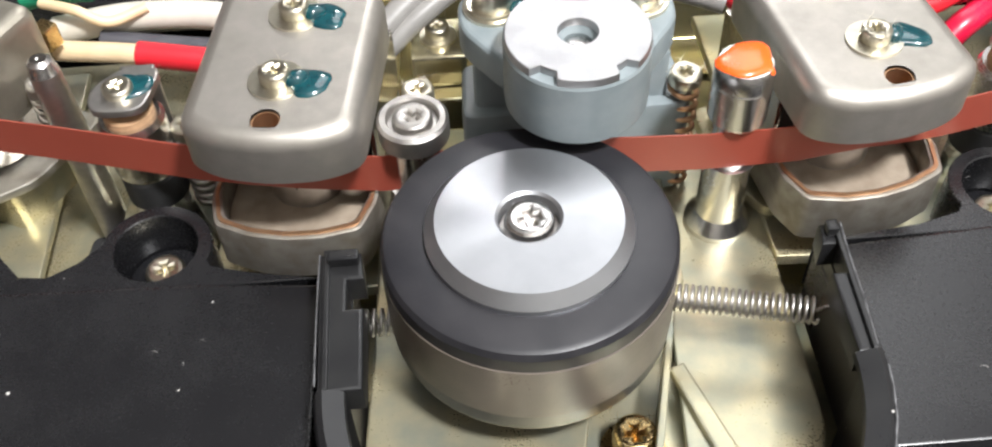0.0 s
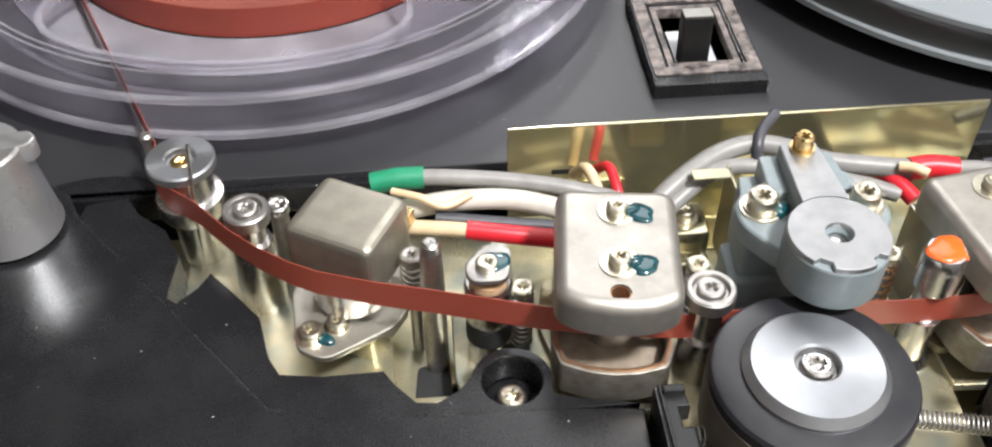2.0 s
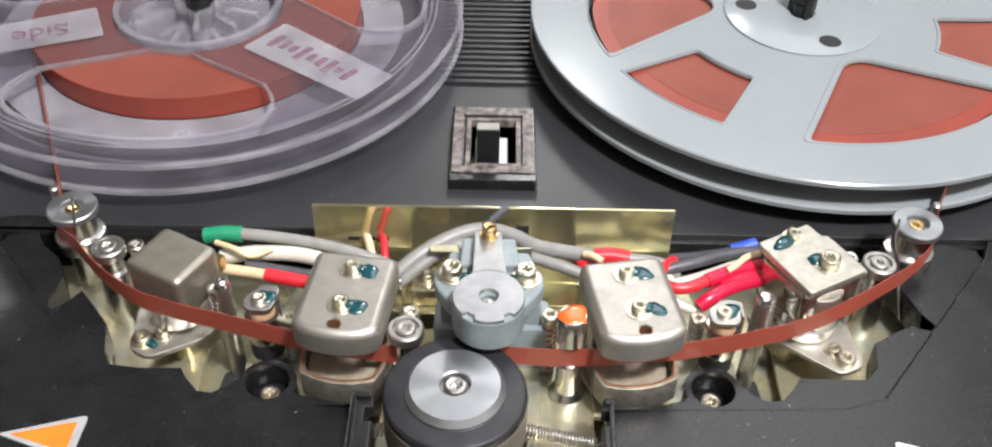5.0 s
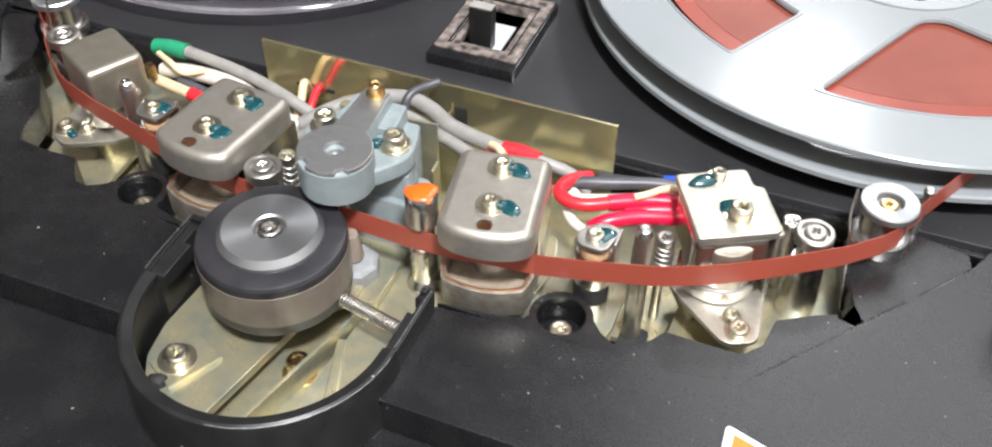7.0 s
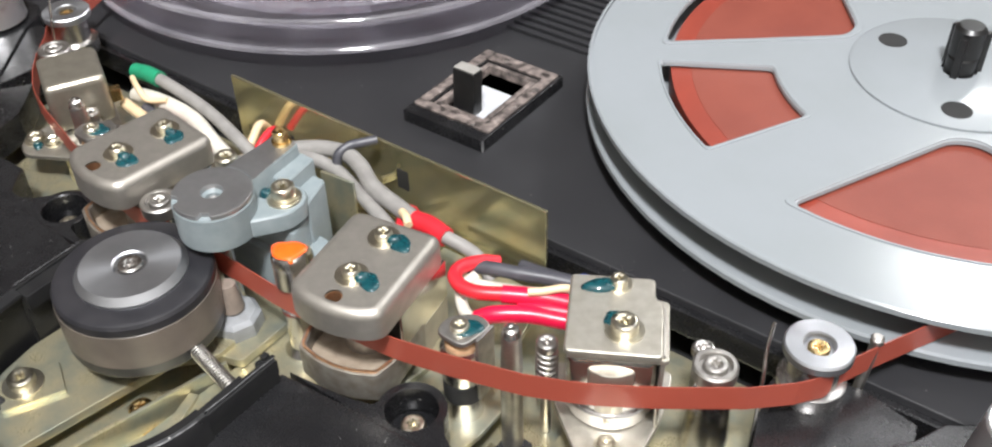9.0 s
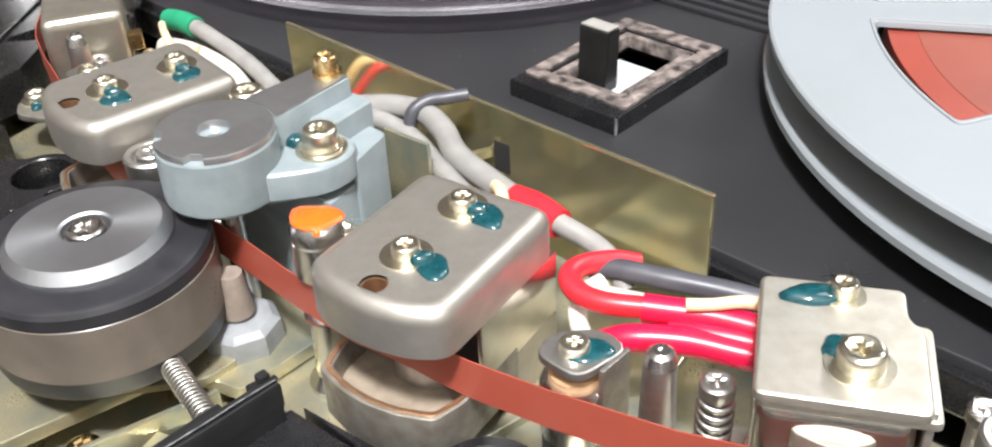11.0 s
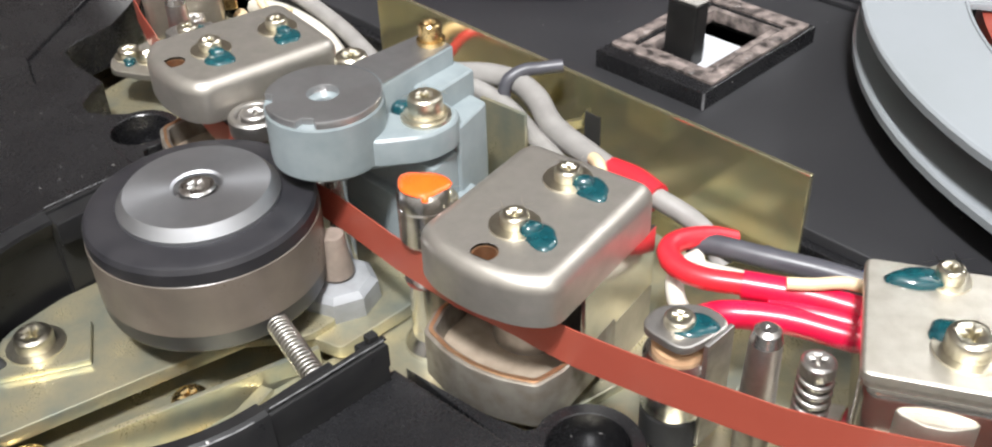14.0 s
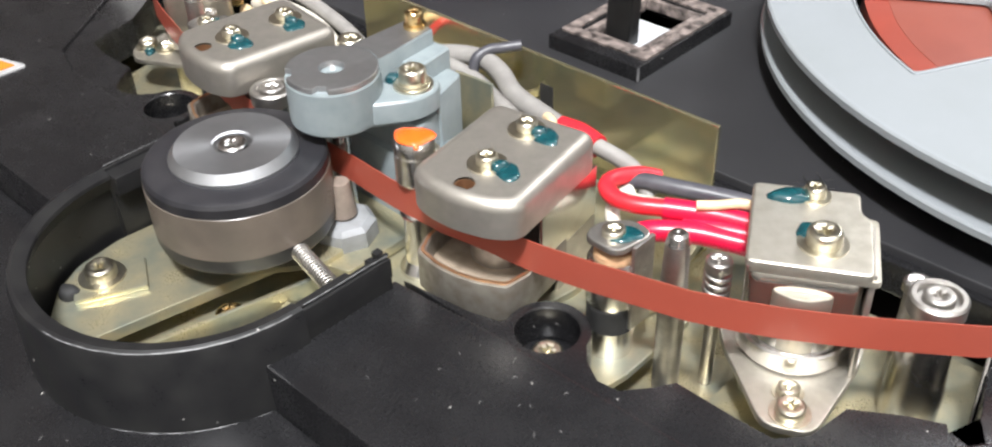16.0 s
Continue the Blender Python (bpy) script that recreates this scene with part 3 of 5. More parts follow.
for s, xa, xb, end in ((-1, -3.03, -3.58, -1.85), (1, 2.9, 3.2, -1.95)):
    notch = [(xa, -2.75), (xa + s * 0.22, -2.75), (xa + s * 0.22, -2.3), (xa, -2.3)]
    part("rim_arm", prism([(xb, RY), (xa, RY)] + notch + [(xa + s * 0.05, end), (xb + s * 0.05, end)], 1.0, 1.44, bev=0.05), SCUFFED, panel,
         "notched end of the rim")
    part("arm_wall", prism([(xb - s * 0.01, RY), (xa + s * 0.2, RY), (xa + s * 0.2, end - 0.02), (xb + s * 0.04, end - 0.02)], -0.6, 1.01), SCUFFED, panel)
    part("rim_lip", prism([(xb - s * 0.06, RY), (xb - s * 0.14, RY), (xb - s * 0.1, end + 0.02), (xb - s * 0.02, end + 0.02)], 1.442, 1.5, bev=0.02), SCUFFED, panel)
    part("rim_tip", rbox(min(xa, xb) + 0.08, end - 0.24, 1.442, max(xa, xb) - 0.06, end - 0.06, 1.6, 0.04), SCUFFED, panel)

# lint and dust on the black mouldings
rnd = random.Random(5)
fibres = []
for k in range(60):
    s = 1 if rnd.random() < 0.62 else -1
    x, y = s * rnd.uniform(3.9, 15.0), rnd.uniform(-4.7, -1.9)
    z = 0.73
    if rnd.random() < 0.22:
        x, y, z = rnd.uniform(-6, 9), rnd.uniform(-9.0, -7.6), -0.31
    a, ln, bend = rnd.uniform(0, 6.28), rnd.uniform(0.03, 0.13), rnd.uniform(-2.5, 2.5)
    pts = []
    for j in range(5):
        pts.append((x, y, z + 0.012 * math.sin(j * 0.8)))
        x, y, a = x + ln / 4 * math.cos(a), y + ln / 4 * math.sin(a), a + bend / 4
    fibres.append(tube(pts, rnd.uniform(0.004, 0.006), 3, curved=False))
single("lint", joined(*fibres), LINT, "tiny pale lint fibres lying on the black panel", "lint", kind="stuff", angle=80)

# edges of the mouldings rubbed pale
def worn_edge(points, r=0.011, seed=1):
    rn = random.Random(seed)
    return part("worn_edge", tube([(x + rn.uniform(-0.006, 0.006), y + rn.uniform(-0.006, 0.006), z + rn.uniform(-0.005, 0.003)) for x, y, z in points], r, 4, 2),
                RUBBED, panel, "edge rubbed pale")


worn_edge([(x, y, 1.475) for x, y in arc(RX, RY, 3.375, -82, -4, 26)], 0.014, 2)
worn_edge([(3.13, -3.9, 1.5), (3.16, -3.2, 1.5), (3.18, -2.6, 1.5), (3.21, -2.0, 1.5)], 0.012, 3)
worn_edge([(x, y, -0.325) for x, y in arc(RX, RY, 3.5, -64, -17, 18)], 0.012, 4)
worn_edge([(3.14, -4.84, 0.71), (3.13, -4.2, 0.71), (3.12, -3.4, 0.71), (3.1, -2.6, 0.71), (3.09, -1.85, 0.71)], 0.011, 5)
worn_edge([(-3.6, -3.9, 1.49), (-3.61, -3.0, 1.49), (-3.61, -1.9, 1.49)], 0.009, 6)

# printed marks on the panel
for s, edge in ((-1, PRINT), (1, WHITE)):  # the two borders differ in tone
    mark = thing("arrow_mark", "orange triangular arrow mark with a pale border on the black panel", "mark", s * 11.32, -2.85 if s < 0 else -3.25, 0.722,
                 group="arrow marks")
    big = rounded([(s * -0.72, 0.66), (s * -0.66, -0.78), (s * 1.5, 0.0)], 0.16)
    small = rounded([(s * -0.5, 0.42), (s * -0.47, -0.55), (s * 1.12, -0.02)], 0.05)
    part("border", prism(big, 0.0, 0.05, bev=0.02), edge, mark, "pale grey border")
    part("field", prism(small, 0.05, 0.07), PAINT_ORANGE, mark, "orange field")

speed = thing("speed_scale", "speed selector scale with silver outline and white figures", "scale", -20.6, 3.6, 0.722)
lp = rounded([(-1.75, 1.98), (1.65, 2.02), (1.62, -1.75), (-1.75, -1.75)], 0.3)
li = rounded([(-1.65, 1.88), (1.55, 1.92), (1.52, -1.65), (-1.65, -1.65)], 0.25)
part("outline", prism(lp, 0, 0.02, [li]), PRINT, speed)
part("slot", rbox(-0.6, -1.2, 0.0, 0.75, 0.75, 0.05, 0.02), PIT, speed)
part("pointer", rbox(-0.2, -0.75, 0.05, 0.45, 0.1, 0.12, 0.02), WHITE, speed)
words("SPEED", 0.38, WHITE, speed, 0.8, 1.46, 0.02, 0, shear=0.2)
words("7½", 0.38, WHITE, speed, 1.2, 0.6, 0.02, 0, shear=0.2)
words("3¾", 0.38, WHITE, speed, 1.18, -0.15, 0.02, 0, shear=0.2)
words("1⅞", 0.38, WHITE, speed, 1.2, -0.9, 0.02, 0, shear=0.2)

counter = thing("dial_window", "small dark dial window with pale marks in a thin frame", "dial", 19.25, 2.1, 0.722)
part("frame", prism(rounded([(-1.4, 0.55), (1.6, 0.55), (1.6, -0.6), (-1.4, -0.6)], 0.1), 0, 0.06,
                    [rounded([(-1.3, 0.45), (1.5, 0.45), (1.5, -0.5), (-1.3, -0.5)], 0.08)]), BLACK, counter)
part("dial", rbox(-1.3, -0.5, 0, 1.5, 0.45, 0.03, 0), PIT, counter)
for k in range(4):
    part("mark", rbox(-1.0 + k * 0.6, -0.3, 0.03, -0.93 + k * 0.6, 0.0, 0.045, 0), PRINT, counter)


def knob(x, y, turn):
    k = thing("control_knob", "tapered brushed aluminium control knob on the black panel", "knob", x, y, 0.722, group="control knobs")
    part("skirt", lathe([(0, 0.0), (1.0, 0.0), (1.0, 0.1), (0, 0.1)], 48), PIT, k)
    bm = lathe([(0, 0.1), (1.1, 0.1), (1.12, 0.14), (1.1, 0.2), (0.87, 2.35), (0.82, 2.42), (0.0, 2.42)], 72)
    part("grip", bm, KNOB, k)
    part("pointer_nose", moved(prism(rounded([(0.3, -0.3), (1.04, -0.26), (1.18, 0.0), (1.04, 0.26), (0.3, 0.3)], 0.14), 1.98, 2.425, bev=0.06), 0, 0, 0, 0, 0, turn), KNOB, k)


knob(-16.72, 4.2, 12)
knob(17.3, 3.85, 125)

# ---- reels ----
def window_loop(r0, r1, a0, a1, round_=0.5):
    pts = arc(0, 0, r1, a0, a1, 14)
    if r0 < 3.6:
        am = (a0 + a1) / 2
        pts += [(r0 * math.cos(radians(am + d)), r0 * math.sin(radians(am + d))) for d in (6, -6)]
    else:
        pts += arc(0, 0, r0, a1 - 1, a0 + 1, 6)
    return rounded(pts, round_, 3)


def soft_window(r0, r1, am, half):
    """A flange window with a narrow inner end and broadly rounded outer corners."""
    def at(r, a):
        return (r * math.cos(radians(a)), r * math.sin(radians(a)))

    pts = [at(r0, am + 13), at(r0, am - 13)]
    for side in (-1, 1):
        run = arc(0, 0, r1, am - half + 13, am + half - 13, 12) if side > 0 else []
        a, b, c = at(r1 - 2.3, am + side * half), at(r1, am + side * half), at(r1, am + side * (half - 13))
        bend = [tuple(a[i] * (1 - s) ** 2 + b[i] * 2 * s * (1 - s) + c[i] * s * s for i in (0, 1)) for s in [j / 6 for j in range(7)]]
        pts += bend if side < 0 else run[1:-1] + bend[::-1]
    return pts


def flange(r, z0, z1, holes, mat_, parent, rim_mat, name):
    ob = part(name, prism(ring_loop(0, 0, r - 0.12, 96), z0, z1, holes, bev=0.02), mat_, parent)
    part("rim", lathe([(r - 0.13, z0 - 0.03), (r, z0 - 0.03), (r + 0.03, z0), (r + 0.03, z1 + 0.03), (r, z1 + 0.06),
                       (r - 0.13, z1 + 0.06)], 96), rim_mat, ob)
    return ob


supply = thing("supply_reel", "clear plastic tape reel half full of red-brown tape", "tape reel", -11.75, 17.1, 0.6, group="tape reels")
holes_l = [soft_window(3.55, 8.9, 264 + 120 * k, 39) for k in range(3)]
low_l = flange(10.4, 0.27, 0.36, [], MILKY, supply, CLEAR_RIM, "lower_flange")
top_l = flange(10.4, 1.32, 1.41, holes_l + [ring_loop(0, 0, 3.12, 48)], CLEAR, supply, CLEAR_RIM, "upper_flange")
for k, lp in enumerate(holes_l):
    inset = [(x * 0.975 + 0.16 * math.cos(radians(264 + 120 * k)), y * 0.975 + 0.16 * math.sin(radians(264 + 120 * k))) for x, y in lp]
    part("window_edge", prism([(x * 1.012, y * 1.012) for x, y in lp], 1.26, 1.46, [inset]), CLEAR_RIM, top_l)
for r in (9.15, 9.35):
    part("outer_ridge", lathe([(r, 1.41), (r, 1.455), (r + 0.07, 1.455), (r + 0.07, 1.41)], 96), CLEAR_RIM, top_l)
part("outer_ridge", lathe([(8.8, 0.36), (8.8, 0.44), (8.95, 0.44), (8.95, 0.36)], 96), CLEAR_RIM, low_l)
# a paler ring of the lower flange, outside the tape pack
part("pale_band", lathe([(6.4, 0.362), (8.0, 0.362), (8.0, 0.385), (6.4, 0.385)], 96), PALE_BAND, low_l, "pale band")
pack = part("tape_pack", lathe([(3.3, 0.38), (6.32, 0.38), (6.32, 1.25), (3.3, 1.25), (3.3, 0.38)], 96), PACK, supply, "wound red-brown tape")
part("pack_face", lathe([(3.32, 1.252), (6.3, 1.252), (6.3, 1.26), (3.32, 1.26)], 96), PACKTOP, pack, "pale sheen of tape edges")
hub = part("hub", lathe([(3.0, 0.3), (3.25, 0.3), (3.25, 1.5), (3.0, 1.5), (3.0, 0.3)], 64), HUBCLEAR, supply)
part("hub_floor", lathe([(0.6, 0.45), (2.98, 0.45), (2.98, 0.5), (0.6, 0.5), (0.6, 0.45)], 48), HUBCLEAR, hub)
for k in range(18):
    a = 20 * k
    part("hub_rib", moved(rbox(0.95 + 0.5 * (k % 2), -0.12, 0.5, 2.2 + 0.5 * (k % 2), 0.12, 1.1 + 0.22 * (k % 3), 0.05), 0, 0, 0, 0, 0, a), HUBCLEAR, hub)
part("hub_collar", lathe([(0.5, 0.5), (0.9, 0.5), (0.9, 1.4), (0.5, 1.4), (0.5, 0.5)], 32), HUBCLEAR, hub)
for k in range(3):
    a = 203 + 120 * k
    lab = part("paper_label", moved(prism(rounded([(3.75, -1.1), (9.4, -0.95), (9.4, 0.95), (3.75, 1.1)], 0.12), 1.414, 1.43), 0, 0, 0, 0, 0, a),
               FROSTED, supply, "worn pale translucent label")
    c, s_ = math.cos(radians(a)), math.sin(radians(a))
    if k == 0:
        words("Side  2", 1.25, INK, lab, 6.6 * c - 0.3 * s_ * -1, 6.6 * s_ - 0.3 * c, 1.432, a)
    else:
        for j in range(9):
            rr, off = 4.4 + 0.46 * j, 0.15 * math.sin(j * 2.3 + k)
            part("faded_mark", moved(rbox(-0.14, -0.32 - off, 0, 0.14, 0.3 + off, 0.008, 0), rr * c, rr * s_, 1.431, 0, 0, a), INK, lab)

takeup = thing("takeup_reel", "grey plastic tape reel with red-brown tape in its windows", "tape reel", 12.0, 17.02, 0.6, group="tape reels")
holes_r = [window_loop(3.5, 8.4, 260 + 120 * k, 322 + 120 * k, 0.9) for k in range(3)]
holes_r += [window_loop(5.25, 8.5, 210 + 120 * k, 240 + 120 * k, 0.9) for k in range(3)]
RR = 10.68
lower = part("lower_flange", prism(ring_loop(0, 0, RR - 0.1, 96), 0.27, 0.42, holes_r, bev=0.03), REEL, takeup)
part("rim", lathe([(RR - 0.12, 0.25), (RR - 0.04, 0.25), (RR, 0.29), (RR, 0.44), (RR - 0.05, 0.49), (RR - 0.12, 0.49)], 96), REEL, lower)
upper = part("upper_flange", prism(ring_loop(0, 0, RR - 0.1, 96), 1.32, 1.46, holes_r, bev=0.03), REEL, takeup)
part("rim", lathe([(RR - 0.12, 1.3), (RR - 0.04, 1.3), (RR, 1.34), (RR, 1.49), (RR - 0.05, 1.53), (RR - 0.12, 1.53)], 96), REEL, upper)
pack = part("tape_pack", lathe([(2.6, 0.44), (8.2, 0.44), (8.2, 1.24), (2.6, 1.24), (2.6, 0.44)], 96), PACK, takeup, "wound red-brown tape")
part("pack_face", lathe([(2.62, 1.242), (7.6, 1.242), (7.6, 1.25), (2.62, 1.25)], 96), PACKTOP, pack, "pale sheen of tape edges")
for lp in holes_r:
    cx, cy = sum(x for x, y in lp) / len(lp), sum(y for x, y in lp) / len(lp)
    wide = [(x + (x - cx) * 0.07, y + (y - cy) * 0.07) for x, y in lp]
    part("window_lip", prism(wide, 1.455, 1.5, [[(x + (x - cx) * 0.015, y + (y - cy) * 0.015) for x, y in lp]], bev=0.02), REEL, upper)
part("hub_disc", lathe([(0.5, 1.46), (3.05, 1.46), (3.05, 1.52), (2.95, 1.56), (0.5, 1.56), (0.5, 1.46)], 64), REEL, takeup)
part("hub", lathe([(0.5, 0.3), (2.6, 0.3), (2.6, 1.31), (0.5, 1.31), (0.5, 0.3)], 48), REEL, takeup)
for k in range(3):
    a = radians(46 + 120 * k)
    # flat black disc on the hub, painted as the hole's dark inside
    part("drive_hole_dark", lathe([(0, 1.561), (0.42, 1.561), (0.42, 1.567), (0, 1.567)], 24, 2.2 * math.cos(a), 2.2 * math.sin(a)), PIT, takeup)

for x, y in ((-11.75, 17.1), (12.0, 17.02)):
    sp = thing("reel_spindle", "black ribbed plastic reel spindle holding the reel", "spindle", x, y, 0.2, group="reel spindles")
    part("platter", lathe([(0, 0.0), (3.4, 0.0), (3.4, 0.5), (3.2, 0.62), (0.46, 0.62), (0, 0.62)], 48), PIT, sp)
    part("shaft", lathe([(0, 0.62), (0.42, 0.62), (0.42, 2.4), (0.36, 2.5), (0, 2.5)], 32), SPINDLE, sp)
    for k in range(3):
        part("fin", moved(rbox(0.36, -0.1, 1.0, 0.6, 0.1, 3.2, 0.03), 0, 0, 0, 0, 0, 120 * k + 30), SPINDLE, sp)
    part("cap", lathe([(0, 2.5), (0.44, 2.5), (0.44, 3.3), (0.34, 3.4), (0, 3.4)], 32), SPINDLE, sp)

# ---- the slide switch between the reels ----
sw = thing("slide_switch", "black slide switch, its frame stripped and smeared with old glue", "switch", -0.05, 10.25, 0.2)
part("base_frame", prism([(-1.5, -2.15), (1.5, -2.15), (1.5, 2.15), (-1.5, 2.15)], 0.0, 0.42, [[(-1.0, -1.35), (1.0, -1.35), (1.0, 1.55), (-1.0, 1.55)]],
                         bev=0.04), BLACK, sw)
part("glue_ring", prism(rounded([(-1.42, -1.75), (1.42, -1.75), (1.42, 2.05), (-1.42, 2.05)], 0.1), 0.42, 0.47,
                        [[(-1.08, -1.42), (1.08, -1.42), (1.08, 1.6), (-1.08, 1.6)]]), GLUE, sw, "crusted brown and white glue residue")
part("inner_frame", prism([(-0.98, -1.33), (0.98, -1.33), (0.98, 1.53), (-0.98, 1.53)], 0.1, 0.4,
                          [[(-0.8, -1.15), (0.8, -1.15), (0.8, 1.35), (-0.8, 1.35)]], bev=0.03), GLUE, sw)
part("slider_plate", moved(rbox(-0.62, -1.1, -0.03, 0.5, 0.75, 0.06, 0.02), 0, 0, 0.0), NYLON, sw, "worn white slider plate")
part("lever", moved(rbox(-0.4, -0.24, 0.0, 0.4, 0.24, 1.5, 0.07), -0.18, -0.66, 0, -3), SPINDLE, sw, "black slide lever")
part("lever_cap", moved(rbox(-0.38, -0.2, 1.5, 0.38, 0.22, 1.55, 0.02), -0.18, -0.66, 0, -3), TRIM, sw, "pale worn lever top")
for k, (x, y) in enumerate(((-1.22, 1.2), (-1.24, 0.3), (-1.22, -0.7), (1.22, 0.9), (1.24, -0.2), (1.2, -1.1), (-0.5, 1.82), (0.7, -1.6))):
    part("glue_drop", blob(x, y, 0.465, 0.13, 1.2, 0.03, 25 * k, k), GLUE, sw, "dried pale glue")

part("worn_corner", tube([(1.49, -2.14, 0.02), (1.495, -2.145, 0.2), (1.485, -2.13, 0.4)], 0.035, 6), RUBBED, sw, "corner rubbed pale")

# ---- screening plate behind the heads ----
plate = thing("screen_plate", "upright gold-passivated steel screening plate behind the heads", "plate", 0, 5.2, -1.4)
part("sheet", rbox(-5.65, -0.05, 0, 5.65, 0.05, 3.32, 0.03), BRASS_PLATE, plate)
part("fold", rbox(-5.65, -1.1, 0.0, 5.65, -0.06, 0.1, 0.03), BRASS_PLATE, plate)
# flat black patches paint in the dark of a slot and a wire hole
part("slot", rbox(-4.6, -0.064, 1.9, -3.3, -0.052, 2.02, 0), PIT, plate)
part("wire_hole_dark", rbox(0.72, -0.064, 1.95, 1.12, -0.052, 2.6, 0), PIT, plate)
part("hole_tongue", moved(rbox(-0.04, -0.42, 0, 0.04, 0, 0.22, 0.02), 0.66, -0.06, 2.2, 0, 0, -25), BRASS_PLATE, plate, "bent-out tongue")

# ---- pinch roller ----
roller = thing("pinch_roller", "black rubber pinch roller with a turned aluminium hub", "pinch roller", -0.9, -2.32, 0)
part("tyre", lathe([(1.25, 0.46), (1.7, 0.46), (1.83, 0.54), (1.86, 0.66), (1.86, 2.0), (1.855, 2.08), (1.81, 2.16), (1.74, 2.19), (1.25, 2.2)], 96),
     RUBBER, roller, "black rubber tyre")
part("contact_band", lathe([(1.84, 0.86), (1.872, 0.88), (1.874, 1.86), (1.84, 1.89)], 96), WORN, roller, "brownish oxide-stained band")
part("hub", lathe([(0, 2.1), (1.3, 2.1), (1.3, 2.27), (1.16, 2.44), (0.42, 2.45), (0.38, 2.42), (0.38, 2.2), (0, 2.2)], 96), ALU, roller,
     "turned aluminium hub")
part("hub_seat", lathe([(0, 2.205), (0.37, 2.205), (0.37, 2.25), (0, 2.25)], 32), DULL, roller)
screw(roller, 0, 0, 2.25, 0.31, 0.2, STEEL, turn=10)
part("axle", lathe([(0, -0.1), (0.3, -0.1), (0.3, 0.8), (0, 0.8)], 24), STEEL, roller)
part("underside", lathe([(0.3, 0.34), (1.5, 0.4), (1.6, 0.46), (0.3, 0.46)], 64), PIT, roller)
arm_link = thing("roller_arm", "yellow zinc-plated pressed lever carrying the pinch roller", "lever", 0, 0, -0.1)
part("lever", prism(rounded([(-1.5, -3.2), (-0.3, -3.3), (0.9, -1.9), (0.9, -1.2), (-0.5, -1.4), (-1.6, -2.2)], 0.2), 0.0, 0.14, bev=0.03), ZINC, arm_link)

for p0, p1, turns in (((-3.2, -2.56, 0.8), (-2.4, -2.5, 0.75), 8), ((0.8, -2.36, 0.68), (2.85, -2.8, 0.68), 24)):
    sp = thing("tension_spring", "thin steel tension spring hooked beside the pinch roller", "spring", group="tension springs")
    part("coil", coil(p0, p1, 0.17, turns, 0.024), DULL, sp)
    way = (Vector(p1) - Vector(p0)).normalized()
    part("hook", tube([Vector(p1), Vector(p1) + way * 0.15 + Vector((0, 0, 0.12)), Vector(p1) + way * 0.32], 0.035, 6), STEEL, sp)
cap_ = thing("nylon_foot", "pale nylon collar around the foot of the capstan", "collar", 0.38, -0.8, -0.12)
part("collar", lathe([(0, 0), (0.7, 0), (0.71, 0.06), (0.68, 0.4), (0.56, 0.5), (0.2, 0.54), (0, 0.54)], 8), PLASTIC_GREY, cap_)
part("bush", lathe([(0, 0.5), (0.22, 0.5), (0.3, 0.62), (0.25, 1.0), (0.2, 1.4), (0, 1.4)], 28), SLEEVE, cap_, "tan rubber sleeve")

# ---- capstan bearing bracket ----
br = thing("capstan_bracket", "grey-blue painted cast capstan bracket with a machined round top", "bracket", -0.09, -0.26, 0)
part("bearing_head", lathe([(0.2, 2.42), (0.86, 2.42), (0.95, 2.5), (0.96, 2.6), (0.96, 3.4), (0.94, 3.44), (0.27, 3.44), (0.2, 3.36), (0.2, 2.42)], 72),
     CAST, br)
face = [((0.8 if 226 < a < 246 or 298 < a < 316 else 0.94) * math.cos(radians(a)), (0.8 if 226 < a < 246 or 298 < a < 316 else 0.94) * math.sin(radians(a)))
        for a in range(0, 360, 4)]
part("machined_face", prism(face, 3.44, 3.56, [ring_loop(0, 0, 0.26, 32)], bev=0.015), CASTTOP, br, "machined bare metal face")
part("bore", lathe([(0, 3.2), (0.26, 3.2), (0.26, 3.21), (0, 3.21)], 32), PIT, br)
part("capstan_shaft", lathe([(0, -1.0), (0.2, -1.0), (0.2, 3.26), (0.17, 3.33), (0.1, 3.36), (0, 3.37)], 32), STEEL, br, "polished capstan shaft")
part("shelf", prism(rounded([(-0.88, 0.05), (-1.5, 0.95), (-1.5, 1.55), (-1.25, 1.85), (1.25, 1.8), (1.5, 1.45), (1.5, 0.9), (0.88, 0.05)], 0.3, 6),
                    2.5, 2.97, bev=0.09, seg=3), CAST, br)
part("under_shelf", prism(rounded([(-0.7, 0.2), (-1.2, 1.0), (-1.2, 1.7), (1.2, 1.7), (1.2, 1.0), (0.7, 0.2)], 0.2), 2.3, 2.52), CAST, br)
part("rear_step", prism(rounded([(-0.82, 1.5), (-0.76, 2.62), (0.72, 2.62), (0.86, 1.5)], 0.08), 2.0, 3.2, bev=0.06, seg=3), CAST, br)
part("rear_block", prism(rounded([(-1.3, 1.6), (-1.12, 2.52), (1.12, 2.52), (1.42, 1.55)], 0.12), -0.3, 2.76, bev=0.06, seg=3), CAST, br)
part("arm", prism(rounded([(-0.46, 0.4), (-0.42, 2.52), (0.33, 2.52), (0.5, 0.4)], 0.06), 2.6, 3.54, bev=0.03), CAST, br)
part("arm_face", prism(arc(0, 0, 0.955, 61, 117, 8) + [(-0.39, 2.48), (0.3, 2.48)], 3.542, 3.562), CASTTOP, br, "machined bare metal face")
part("foot", prism(rounded([(-1.35, 0.9), (-1.3, 1.8), (1.3, 1.8), (1.5, 0.9)], 0.15), -0.3, 2.3, bev=0.05), CAST, br)
